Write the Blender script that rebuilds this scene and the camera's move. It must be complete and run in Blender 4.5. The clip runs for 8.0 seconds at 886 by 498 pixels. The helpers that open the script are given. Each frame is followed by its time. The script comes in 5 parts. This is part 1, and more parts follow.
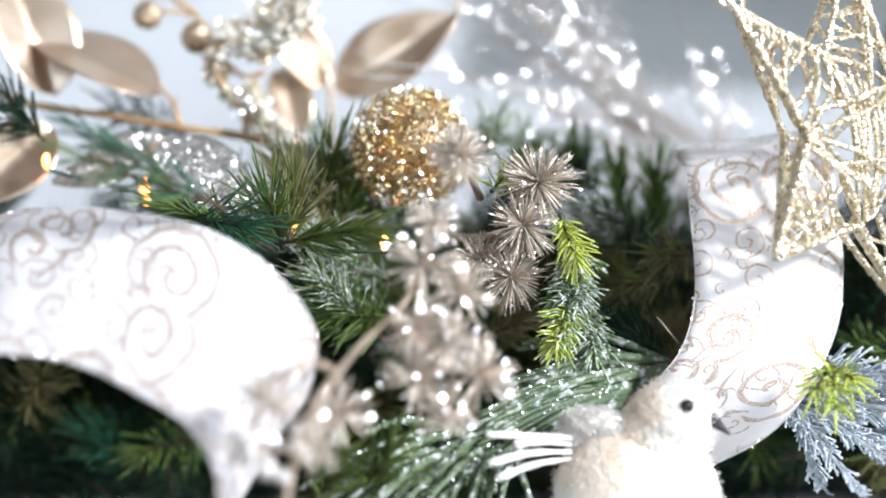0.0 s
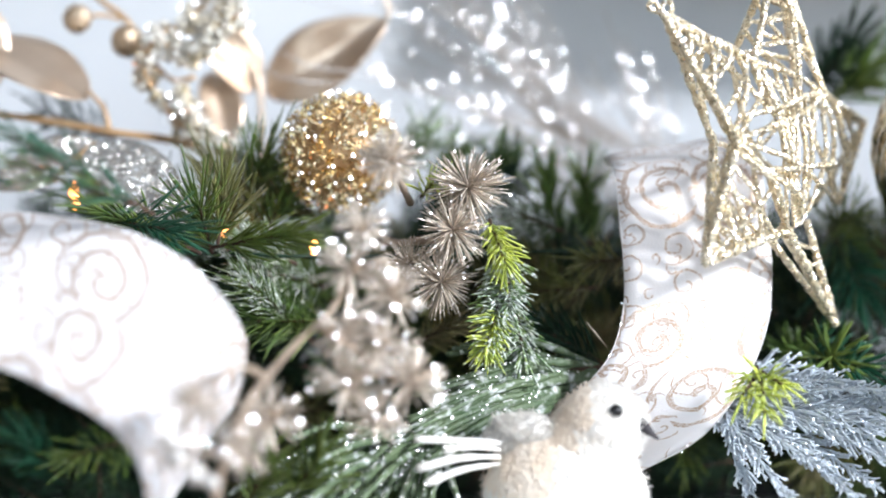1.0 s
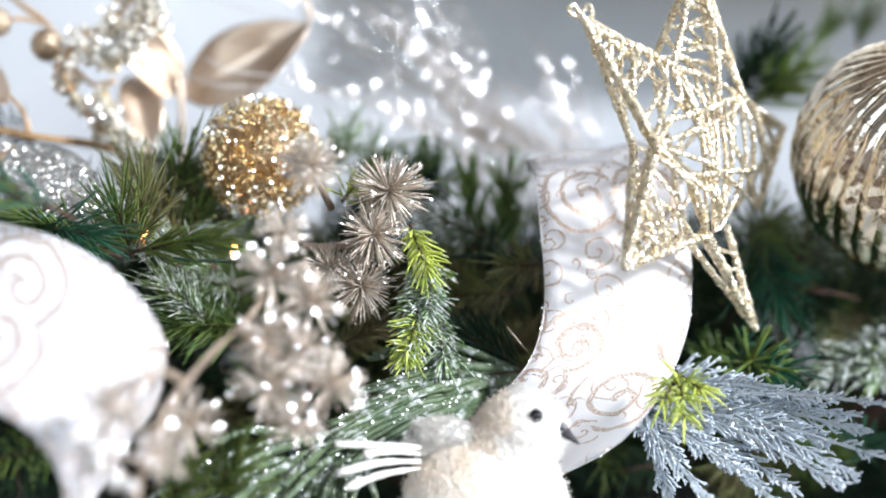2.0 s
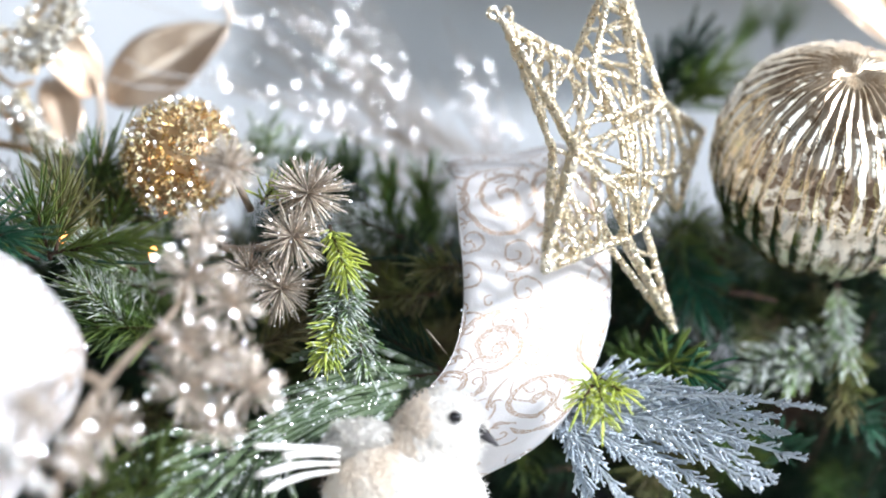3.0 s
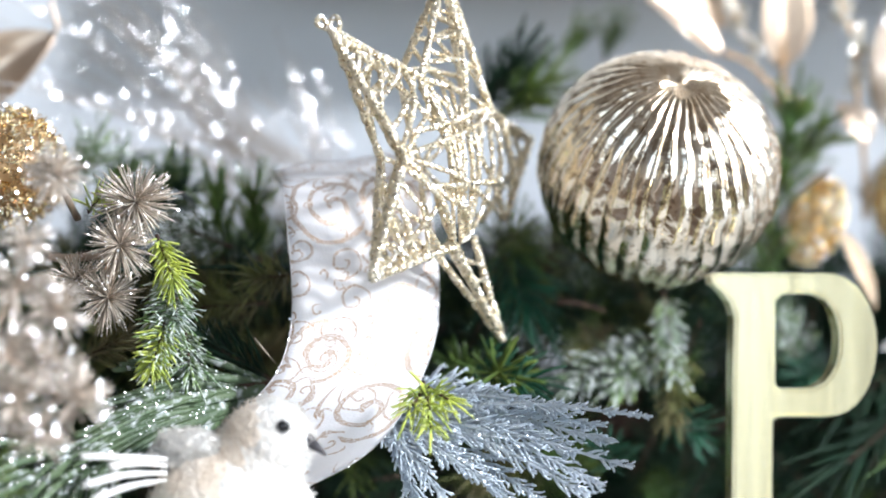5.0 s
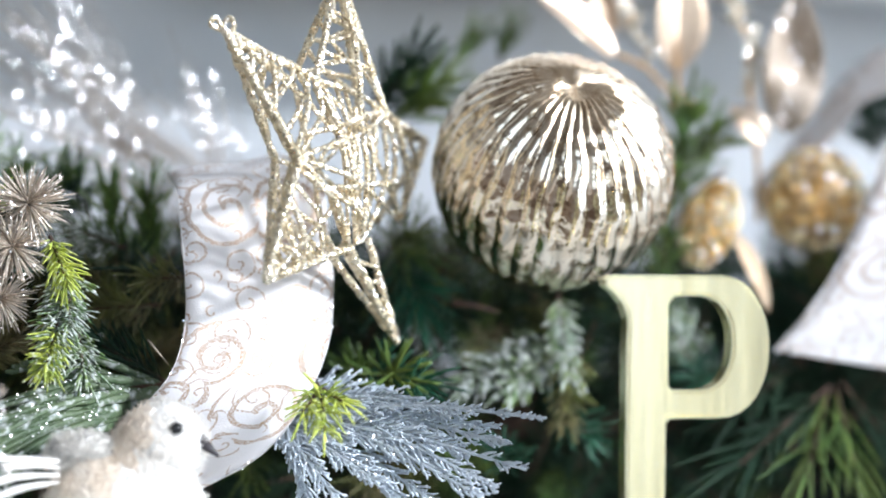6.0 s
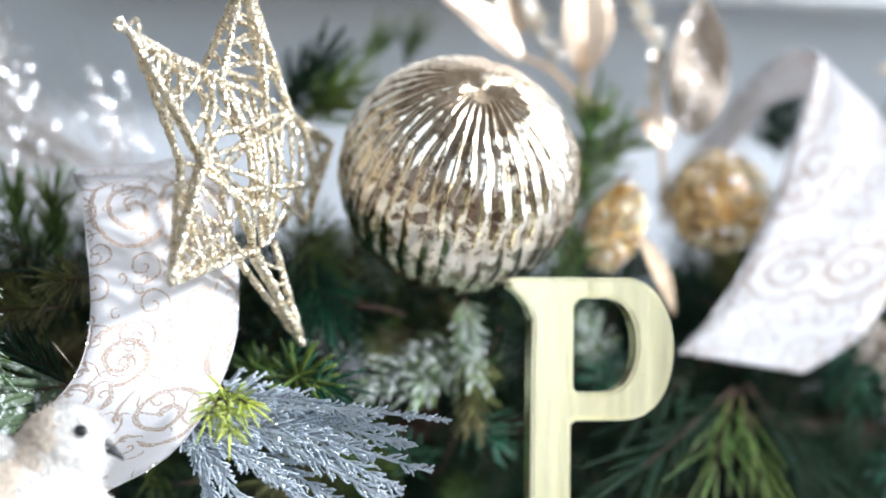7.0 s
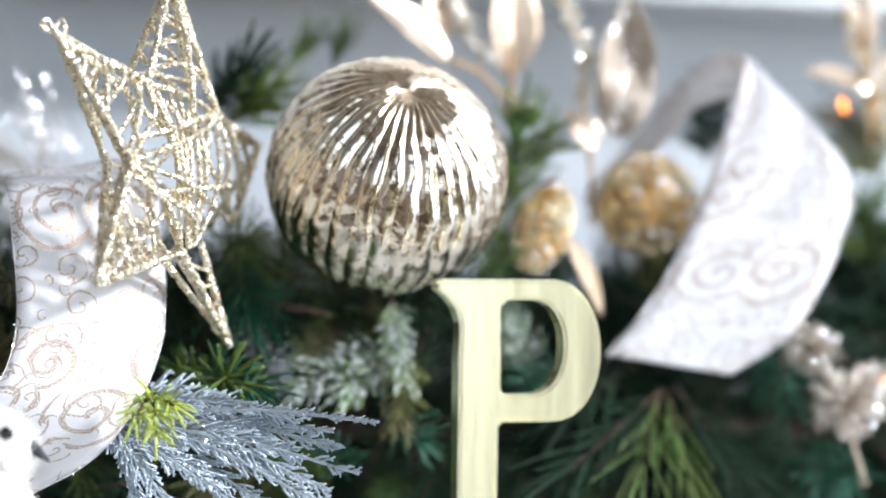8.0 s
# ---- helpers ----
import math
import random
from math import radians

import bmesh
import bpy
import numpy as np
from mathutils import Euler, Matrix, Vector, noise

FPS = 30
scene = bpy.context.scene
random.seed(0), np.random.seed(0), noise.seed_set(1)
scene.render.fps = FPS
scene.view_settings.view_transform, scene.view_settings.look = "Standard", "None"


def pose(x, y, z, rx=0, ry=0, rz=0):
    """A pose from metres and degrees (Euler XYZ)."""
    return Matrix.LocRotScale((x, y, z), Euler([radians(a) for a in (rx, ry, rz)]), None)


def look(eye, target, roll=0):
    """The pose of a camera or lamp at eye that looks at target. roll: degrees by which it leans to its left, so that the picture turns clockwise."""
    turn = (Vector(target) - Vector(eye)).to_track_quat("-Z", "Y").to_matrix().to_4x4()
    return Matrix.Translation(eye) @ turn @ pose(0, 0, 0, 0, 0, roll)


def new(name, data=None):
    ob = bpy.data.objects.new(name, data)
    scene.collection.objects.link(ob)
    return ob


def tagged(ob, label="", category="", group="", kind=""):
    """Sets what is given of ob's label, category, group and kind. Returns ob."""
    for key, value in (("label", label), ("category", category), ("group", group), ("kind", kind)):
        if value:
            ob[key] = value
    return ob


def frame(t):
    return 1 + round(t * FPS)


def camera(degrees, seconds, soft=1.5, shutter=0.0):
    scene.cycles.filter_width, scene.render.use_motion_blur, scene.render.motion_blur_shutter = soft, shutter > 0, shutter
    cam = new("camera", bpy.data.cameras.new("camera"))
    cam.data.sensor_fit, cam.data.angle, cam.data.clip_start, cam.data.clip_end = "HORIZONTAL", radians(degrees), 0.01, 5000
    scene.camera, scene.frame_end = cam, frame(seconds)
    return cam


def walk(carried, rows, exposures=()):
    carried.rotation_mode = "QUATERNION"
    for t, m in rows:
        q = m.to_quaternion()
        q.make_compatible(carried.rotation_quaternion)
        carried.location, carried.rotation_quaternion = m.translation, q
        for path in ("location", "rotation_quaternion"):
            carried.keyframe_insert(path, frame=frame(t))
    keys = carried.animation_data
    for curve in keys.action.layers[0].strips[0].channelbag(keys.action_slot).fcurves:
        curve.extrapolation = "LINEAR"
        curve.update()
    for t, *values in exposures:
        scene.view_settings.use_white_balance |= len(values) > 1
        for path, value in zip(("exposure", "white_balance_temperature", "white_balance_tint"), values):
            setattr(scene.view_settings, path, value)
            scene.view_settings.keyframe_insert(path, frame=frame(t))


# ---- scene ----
EYE = 1.30
cam = camera(17.0, 8.0, soft=1.8)
cam.data.dof.use_dof = True
cam.data.dof.focus_distance = 1.30
cam.data.dof.aperture_fstop = 2.5
# seconds, x, y (the lens swings round the tripod head's axis), yaw, pitch, roll
ROWS = [
    (0.0, 0.0000, -0.0000, -0.001, 0.001, 0.001),
    (0.5, 0.0009, -0.0000, -0.696, 0.051, 0.054),
    (1.0, 0.0016, -0.0000, -1.289, 0.097, 0.096),
    (2.5, 0.0043, -0.0001, -3.523, 0.219, 0.155),
    (3.0, 0.0052, -0.0002, -4.224, 0.233, 0.185),
    (3.5, 0.0059, -0.0003, -4.863, 0.267, 0.185),
    (4.0, 0.0068, -0.0003, -5.603, 0.323, 0.154),
    (4.5, 0.0079, -0.0004, -6.489, 0.380, 0.151),
    (6.0, 0.0113, -0.0009, -9.317, 0.454, 0.229),
    (6.5, 0.0126, -0.0011, -10.378, 0.489, 0.259),
    (7.0, 0.0134, -0.0013, -11.047, 0.508, 0.263),
    (7.5, 0.0142, -0.0014, -11.676, 0.522, 0.253),
    (8.0, 0.0150, -0.0016, -12.379, 0.546, 0.258),
]
walk(cam, [(t, pose(x, y, EYE, 90 + pitch, 0, yaw) @ pose(0, 0, 0, 0, 0, roll)) for t, x, y, yaw, pitch, roll in ROWS],
     exposures=[(0.0, 0.40, 5950, 10), (8.0, 0.24, 5800, 9)])

# ---- light ----
SUN_AZ, SUN_EL = radians(50), radians(25)      # to the right of the camera's back, above the horizon
to_sun = Vector((math.sin(SUN_AZ) * math.cos(SUN_EL), -math.cos(SUN_AZ) * math.cos(SUN_EL), math.sin(SUN_EL)))
world = bpy.data.worlds.new("sky")
world.use_nodes = True
scene.world = world
sky = world.node_tree.nodes.new("ShaderNodeTexSky")
sky.sky_type, sky.sun_disc = "NISHITA", False
sky.sun_elevation, sky.sun_rotation = SUN_EL, math.pi - SUN_AZ
world.node_tree.links.new(sky.outputs[0], world.node_tree.nodes["Background"].inputs[0])
world.node_tree.nodes["Background"].inputs[1].default_value = 0.12
sun = new("sun", bpy.data.lights.new("sun", "SUN"))
sun.data.energy, sun.data.angle, sun.data.color = 3.2, radians(6.0), (1.0, 0.97, 0.95)
sun.matrix_world = look(to_sun * 10, (0, 0, 0))


def window_light(name, m, sx, sy, watts):
    la = bpy.data.lights.new(name, "AREA")
    la.shape, la.size, la.size_y, la.energy, la.color = "RECTANGLE", sx, sy, watts, (0.82, 0.91, 1.0)
    ob = new(name, la)
    ob.matrix_world = m
    return ob


# ---- materials ----
def mat(name, col, rough=0.5, metal=0.0, col2=None, scale=40.0, bump=0.0, bscale=200.0, spec=0.5, coords="Object", frost=0.0, fscale=300.0,
        sparkle=0.0, sscale=900.0, island=0.0, sheen=0.0, trans=0.0, sub=0.0):
    """A two-scale mottled material; frost: share of white flock on it; sparkle: how far glitter flakes turn from the surface."""
    m = bpy.data.materials.new(name)
    m.use_nodes = True
    nt = m.node_tree
    N, L = nt.nodes, nt.links
    b = N["Principled BSDF"]
    b.inputs["Roughness"].default_value = rough
    b.inputs["Metallic"].default_value = metal
    b.inputs["Specular IOR Level"].default_value = spec
    b.inputs["Sheen Weight"].default_value = sheen
    b.inputs["Transmission Weight"].default_value = trans
    tc = N.new("ShaderNodeTexCoord")
    vec = tc.outputs[coords]

    def noise_at(s, det=4.0):
        n = N.new("ShaderNodeTexNoise")
        n.inputs["Scale"].default_value, n.inputs["Detail"].default_value = s, det
        L.new(vec, n.inputs["Vector"])
        return n

    def ramp(src, a, c):
        r = N.new("ShaderNodeMapRange")
        r.inputs["From Min"].default_value, r.inputs["From Max"].default_value = a, c
        L.new(src, r.inputs["Value"])
        return r.outputs[0]

    def mix(fac, a, c):
        x = N.new("ShaderNodeMix")
        x.data_type = "RGBA"
        for sock, val in ((x.inputs["Factor"], fac), (x.inputs["A"], a), (x.inputs["B"], c)):
            if hasattr(val, "links"):
                L.new(val, sock)
            elif isinstance(val, (int, float)):
                sock.default_value = val
            else:
                sock.default_value = (*val, 1) if len(val) == 3 else val
        return x.outputs["Result"]

    c2 = col2 or tuple(v * 0.7 for v in col)
    n1 = noise_at(scale)
    c = mix(ramp(n1.outputs["Fac"], 0.35, 0.65), col, c2)
    if island:
        geo = N.new("ShaderNodeNewGeometry")
        h = N.new("ShaderNodeHueSaturation")
        mr = N.new("ShaderNodeMapRange")
        mr.inputs["To Min"].default_value, mr.inputs["To Max"].default_value = 1 - island, 1 + island
        L.new(geo.outputs["Random Per Island"], mr.inputs["Value"])
        L.new(mr.outputs[0], h.inputs["Value"])
        L.new(c, h.inputs["Color"])
        c = h.outputs["Color"]
    if frost:
        nf = noise_at(fscale, 2.0)
        c = mix(ramp(nf.outputs["Fac"], 0.62 - 0.35 * frost, 0.84 - 0.3 * frost), c, (0.82, 0.85, 0.86))
    L.new(c, b.inputs["Base Color"])
    nr = noise_at(scale * 3)
    mr = N.new("ShaderNodeMapRange")
    mr.inputs["To Min"].default_value, mr.inputs["To Max"].default_value = max(0.03, rough * 0.75), min(1, rough * 1.25)
    L.new(nr.outputs["Fac"], mr.inputs["Value"])
    L.new(mr.outputs[0], b.inputs["Roughness"])
    if sparkle:
        v = N.new("ShaderNodeTexVoronoi")
        v.inputs["Scale"].default_value = sscale
        L.new(vec, v.inputs["Vector"])
        geo = N.new("ShaderNodeNewGeometry")
        ops = []
        for op in ("SUBTRACT", "SCALE", "ADD", "NORMALIZE"):
            o = N.new("ShaderNodeVectorMath")
            o.operation = op
            ops.append(o)
        L.new(v.outputs["Color"], ops[0].inputs[0])
        ops[0].inputs[1].default_value = (0.5, 0.5, 0.5)
        L.new(ops[0].outputs[0], ops[1].inputs[0])
        ops[1].inputs["Scale"].default_value = sparkle
        L.new(ops[1].outputs[0], ops[2].inputs[0])
        L.new(geo.outputs["Normal"], ops[2].inputs[1])
        L.new(ops[2].outputs[0], ops[3].inputs[0])
        L.new(ops[3].outputs[0], b.inputs["Normal"])
    elif bump:
        nb = noise_at(bscale)
        bp = N.new("ShaderNodeBump")
        bp.inputs["Strength"].default_value, bp.inputs["Distance"].default_value = bump, 0.002
        L.new(nb.outputs["Fac"], bp.inputs["Height"])
        L.new(bp.outputs[0], b.inputs["Normal"])
    return m


M_WALL = mat("painted_wall", (0.65, 0.68, 0.71), 0.75, col2=(0.60, 0.63, 0.66), scale=6, bump=0.15, bscale=120)
M_WHITE = mat("white_paint", (0.8, 0.8, 0.79), 0.45, col2=(0.76, 0.76, 0.75), scale=8, bump=0.1)
M_ROOM = mat("room_paint", (0.42, 0.39, 0.36), 0.6, col2=(0.37, 0.345, 0.32), scale=5, bump=0.1)
M_FLOOR = mat("oak_floor", (0.27, 0.18, 0.115), 0.4, col2=(0.19, 0.12, 0.075), scale=5)
# near-black, only for the strip added behind the garland
M_DARKSTRIP = mat("near_black", (0.016, 0.017, 0.022), 0.6, col2=(0.011, 0.012, 0.016), scale=18, bump=0.3, bscale=90)
M_TWIG = mat("brown_twig", (0.10, 0.055, 0.035), 0.8, col2=(0.05, 0.028, 0.02), scale=150, bump=0.6)
M_PINE = mat("pine_green", (0.065, 0.132, 0.028), 0.42, col2=(0.125, 0.165, 0.03), scale=30, island=0.45)
# near-black green: part needle colour, part the shade inside the garland
M_DEEPSHADE = mat("deep_shade_green", (0.011, 0.034, 0.018), 0.55, col2=(0.014, 0.031, 0.013), scale=30, island=0.4, spec=0.25)
M_TEAL = mat("blue_green", (0.016, 0.100, 0.055), 0.45, col2=(0.025, 0.08, 0.04), scale=30, island=0.4)
M_LIME = mat("lime_green", (0.58, 0.64, 0.10), 0.5, col2=(0.40, 0.50, 0.09), scale=60, frost=0.18, fscale=300, island=0.25)
M_OLIVE = mat("olive_green", (0.15, 0.17, 0.04), 0.5, col2=(0.15, 0.12, 0.06), scale=40, island=0.35)
M_FROST = mat("frosted_green", (0.10, 0.19, 0.06), 0.5, col2=(0.20, 0.28, 0.06), scale=40, frost=0.58, fscale=260, island=0.2)
M_FLOCK = mat("flocked_green", (0.10, 0.14, 0.07), 0.6, frost=0.46, fscale=200, island=0.2)
M_CEDAR = mat("cedar_green", (0.075, 0.115, 0.058), 0.45, col2=(0.12, 0.165, 0.085), scale=60, frost=0.24, fscale=190, bump=0.5, bscale=500, island=0.25)
M_CHAMP = mat("champagne_plastic", (0.80, 0.72, 0.62), 0.26, 0.4, col2=(0.60, 0.51, 0.42), scale=120, island=0.3)
M_SILVER = mat("silver_glitter", (0.60, 0.66, 0.73), 0.36, 0.35, col2=(0.48, 0.54, 0.60), scale=80, sparkle=0.8, sscale=1300)
M_GOLDGL = mat("pale_gold_glitter", (0.95, 0.86, 0.68), 0.28, 0.9, col2=(0.86, 0.72, 0.48), scale=120, sparkle=1.7, sscale=1900)
M_CHAMPGL = mat("champagne_glitter", (0.52, 0.44, 0.36), 0.4, 0.45, col2=(0.38, 0.31, 0.24), scale=80, sparkle=0.9, sscale=1300)
M_SILVGL = mat("silver_sequin", (0.80, 0.78, 0.74), 0.22, 0.9, scale=80, sparkle=1.1, sscale=1300)
M_BEAD = mat("gold_beads", (0.74, 0.47, 0.15), 0.16, 0.85, col2=(0.90, 0.80, 0.60), scale=70, island=0.5)
M_CRYST = mat("ice_crystals", (0.86, 0.85, 0.80), 0.12, 0.35, col2=(0.66, 0.58, 0.42), scale=90, island=0.25)
M_SEQUIN = mat("silver_sequins", (0.95, 0.95, 0.96), 0.32, 1.0)
M_STEMSP = mat("grey_spray_stem", (0.42, 0.35, 0.28), 0.4, 0.3)
M_LEAF = mat("champagne_leaf", (0.74, 0.60, 0.47), 0.33, 0.85, col2=(0.60, 0.46, 0.33), scale=25, bump=0.6, bscale=60)
M_TWIGCH = mat("pale_twig", (0.46, 0.37, 0.28), 0.5, 0.2, col2=(0.30, 0.22, 0.16), scale=90, bump=0.5)
M_STEMGD = mat("gold_stem", (0.55, 0.36, 0.18), 0.4, 0.5, col2=(0.35, 0.22, 0.11), scale=90, bump=0.4)
M_BRASS = mat("polished_brass", (0.93, 0.88, 0.61), 0.25, 1.0, col2=(0.86, 0.79, 0.50), scale=55, bump=0.13, bscale=70)
for nd in [n for n in M_BRASS.node_tree.nodes if n.type == "TEX_NOISE"]:      # drawn upright, as from polishing
    mp = M_BRASS.node_tree.nodes.new("ShaderNodeMapping")
    mp.inputs["Scale"].default_value = (1.0, 1.0, 0.10)
    M_BRASS.node_tree.links.new(nd.inputs["Vector"].links[0].from_socket, mp.inputs["Vector"])
    M_BRASS.node_tree.links.new(mp.outputs[0], nd.inputs["Vector"])
M_HEM = mat("glitter_hem", (0.84, 0.82, 0.81), 0.6, 0.0, sparkle=0.5, sscale=1500)
M_BIRD = mat("white_fleece", (0.88, 0.86, 0.82), 0.9, col2=(0.80, 0.76, 0.70), scale=60, bump=1.0, bscale=260, sheen=0.4)
M_BIRDTAN = mat("tan_fleece", (0.80, 0.67, 0.53), 0.9, col2=(0.86, 0.77, 0.66), scale=70, bump=1.0, bscale=260, sheen=0.3)
M_BLACK = mat("black_bead", (0.012, 0.011, 0.012), 0.15)
M_BEAK = mat("grey_beak", (0.045, 0.04, 0.045), 0.5)
M_RUST = mat("rust_wire", (0.45, 0.16, 0.05), 0.6)
M_BERRY = mat("bronze_glitter", (0.50, 0.37, 0.24), 0.36, 0.7, col2=(0.62, 0.50, 0.36), scale=120, sparkle=0.8, sscale=1700)
M_PEARL = mat("pearl", (0.86, 0.84, 0.80), 0.18, 0.25)
M_WIRE = mat("green_wire", (0.01, 0.04, 0.02), 0.5)


def bulb_material():
    m = bpy.data.materials.new("warm_bulb")
    m.use_nodes = True
    b = m.node_tree.nodes["Principled BSDF"]
    b.inputs["Base Color"].default_value = (1.0, 0.6, 0.25, 1)
    b.inputs["Emission Color"].default_value = (1.0, 0.27, 0.045, 1)
    b.inputs["Emission Strength"].default_value = 9.0
    return m


M_BULB = bulb_material()


def ribbon_material():
    """White satin printed with tan glitter scrolls, by the ribbon's own lengthwise map in metres."""
    m = bpy.data.materials.new("scroll_ribbon")
    m.use_nodes = True
    nt = m.node_tree
    N, L = nt.nodes, nt.links
    b = N["Principled BSDF"]

    def math_node(op, a, c=None):
        o = N.new("ShaderNodeMath")
        o.operation = op
        for i, val in enumerate((a, c)):
            if val is None:
                continue
            if isinstance(val, (int, float)):
                o.inputs[i].default_value = val
            else:
                L.new(val, o.inputs[i])
        return o.outputs[0]

    uv = N.new("ShaderNodeUVMap")
    uv.uv_map = "along"
    wob = N.new("ShaderNodeTexNoise")
    wob.inputs["Scale"].default_value = 60
    L.new(uv.outputs[0], wob.inputs["Vector"])
    off = N.new("ShaderNodeVectorMath")
    off.operation = "MULTIPLY_ADD"
    L.new(wob.outputs["Color"], off.inputs[0])
    off.inputs[1].default_value = (0.006, 0.006, 0)
    L.new(uv.outputs[0], off.inputs[2])

    def scrolls(scale, turns, reach, width, shift, gaps):
        mp = N.new("ShaderNodeVectorMath")
        mp.operation = "ADD"
        L.new(off.outputs[0], mp.inputs[0])
        mp.inputs[1].default_value = (shift, shift * 0.7, 0)
        vo = N.new("ShaderNodeTexVoronoi")
        vo.voronoi_dimensions = "2D"
        vo.inputs["Scale"].default_value = scale
        vo.inputs["Randomness"].default_value = 0.75
        L.new(mp.outputs[0], vo.inputs["Vector"])
        d = N.new("ShaderNodeVectorMath")
        d.operation = "SUBTRACT"
        L.new(mp.outputs[0], d.inputs[0])
        L.new(vo.outputs["Position"], d.inputs[1])
        sp = N.new("ShaderNodeSeparateXYZ")
        L.new(d.outputs[0], sp.inputs[0])
        sc = N.new("ShaderNodeSeparateColor")
        L.new(vo.outputs["Color"], sc.inputs[0])
        ang = math_node("DIVIDE", math_node("ARCTAN2", sp.outputs[1], sp.outputs[0]), 2 * math.pi)
        rad = vo.outputs["Distance"]
        ph = math_node("ADD", math_node("ADD", ang, math_node("MULTIPLY", rad, turns)), sc.outputs[0])
        fr = math_node("ABSOLUTE", math_node("SUBTRACT", math_node("FRACT", math_node("ADD", ph, 10.0)), 0.5))
        line = math_node("LESS_THAN", fr, width)
        return math_node("MULTIPLY", math_node("MULTIPLY", line, math_node("GREATER_THAN", sc.outputs[1], gaps)), math_node("LESS_THAN", rad, reach))

    s1 = scrolls(30.0, 3.8, 0.60, 0.13, 0.0, 0.20)
    s2 = scrolls(54.0, 3.2, 0.50, 0.09, 0.37, 0.05)
    s3 = scrolls(95.0, 2.2, 0.34, 0.11, 0.71, 0.40)
    pat = math_node("MAXIMUM", math_node("MAXIMUM", s1, s2), s3)
    grain = N.new("ShaderNodeTexNoise")
    grain.inputs["Scale"].default_value, grain.inputs["Detail"].default_value = 1500, 1
    L.new(uv.outputs[0], grain.inputs["Vector"])
    pat = math_node("MULTIPLY", pat, math_node("GREATER_THAN", grain.outputs["Fac"], 0.45))
    mx = N.new("ShaderNodeMix")
    mx.data_type = "RGBA"
    L.new(pat, mx.inputs["Factor"])
    mx.inputs["A"].default_value = (0.86, 0.85, 0.87, 1)
    mx.inputs["B"].default_value = (0.50, 0.36, 0.25, 1)
    L.new(mx.outputs["Result"], b.inputs["Base Color"])
    L.new(math_node("MULTIPLY", pat, 0.4), b.inputs["Metallic"])
    b.inputs["Roughness"].default_value = 0.42
    b.inputs["Sheen Weight"].default_value = 0.2
    weave = N.new("ShaderNodeTexNoise")
    weave.inputs["Scale"].default_value = 900
    L.new(uv.outputs[0], weave.inputs["Vector"])
    bp = N.new("ShaderNodeBump")
    bp.inputs["Strength"].default_value, bp.inputs["Distance"].default_value = 0.35, 0.0006
    L.new(weave.outputs["Fac"], bp.inputs["Height"])
    L.new(bp.outputs[0], b.inputs["Normal"])
    thin = N.new("ShaderNodeBsdfTranslucent")
    warm = N.new("ShaderNodeMix")                  # light that comes through the cloth is warmed by it
    warm.data_type, warm.blend_type = "RGBA", "MULTIPLY"
    warm.inputs["Factor"].default_value = 1.0
    L.new(mx.outputs["Result"], warm.inputs["A"])
    warm.inputs["B"].default_value = (1.0, 0.85, 0.73, 1)
    L.new(warm.outputs["Result"], thin.inputs["Color"])
    both = N.new("ShaderNodeMixShader")
    both.inputs[0].default_value = 0.20
    L.new(b.outputs[0], both.inputs[1])
    L.new(thin.outputs[0], both.inputs[2])
    L.new(both.outputs[0], N["Material Output"].inputs["Surface"])
    return m


M_RIBBON = ribbon_material()


def mercury_material():
    """Antiqued silvered glass: champagne mirror with worn grey freckles."""
    m = mat("mercury_glass", (0.91, 0.84, 0.71), 0.16, 1.0, col2=(0.78, 0.66, 0.50), scale=55, bump=0.7, bscale=60)
    nt = m.node_tree
    N, L = nt.nodes, nt.links
    b = N["Principled BSDF"]
    src = b.inputs["Base Color"].links[0].from_socket
    tc = N.new("ShaderNodeTexCoord")
    n = N.new("ShaderNodeTexNoise")
    n.inputs["Scale"].default_value, n.inputs["Detail"].default_value, n.inputs["Roughness"].default_value = 160, 6, 0.7
    L.new(tc.outputs["Object"], n.inputs["Vector"])
    r = N.new("ShaderNodeMapRange")
    r.inputs["From Min"].default_value, r.inputs["From Max"].default_value = 0.52, 0.57
    L.new(n.outputs["Fac"], r.inputs["Value"])
    x = N.new("ShaderNodeMix")
    x.data_type = "RGBA"
    L.new(r.outputs[0], x.inputs["Factor"])
    L.new(src, x.inputs["A"])
    x.inputs["B"].default_value = (0.40, 0.32, 0.23, 1)
    # amber tarnish round the blossom end
    dot = N.new("ShaderNodeVectorMath")
    dot.operation = "DOT_PRODUCT"
    L.new(tc.outputs["Object"], dot.inputs[0])
    dot.inputs[1].default_value = (0.06, -0.66, 0.74)
    near = N.new("ShaderNodeMapRange")
    near.inputs["From Min"].default_value, near.inputs["From Max"].default_value = 0.038, 0.054
    near.inputs["To Max"].default_value = 0.75
    L.new(dot.outputs["Value"], near.inputs["Value"])
    stain = N.new("ShaderNodeMix")
    stain.data_type = "RGBA"
    L.new(near.outputs[0], stain.inputs["Factor"])
    L.new(x.outputs["Result"], stain.inputs["A"])
    stain.inputs["B"].default_value = (0.62, 0.43, 0.25, 1)
    L.new(stain.outputs["Result"], b.inputs["Base Color"])
    return m


M_MERC = mercury_material()


# ---- shaping helpers ----
def thing(name, label, category, group="", kind="", at=(0, 0, 0)):
    ob = tagged(new(name), label, category, group, kind)
    ob.location = at
    return ob


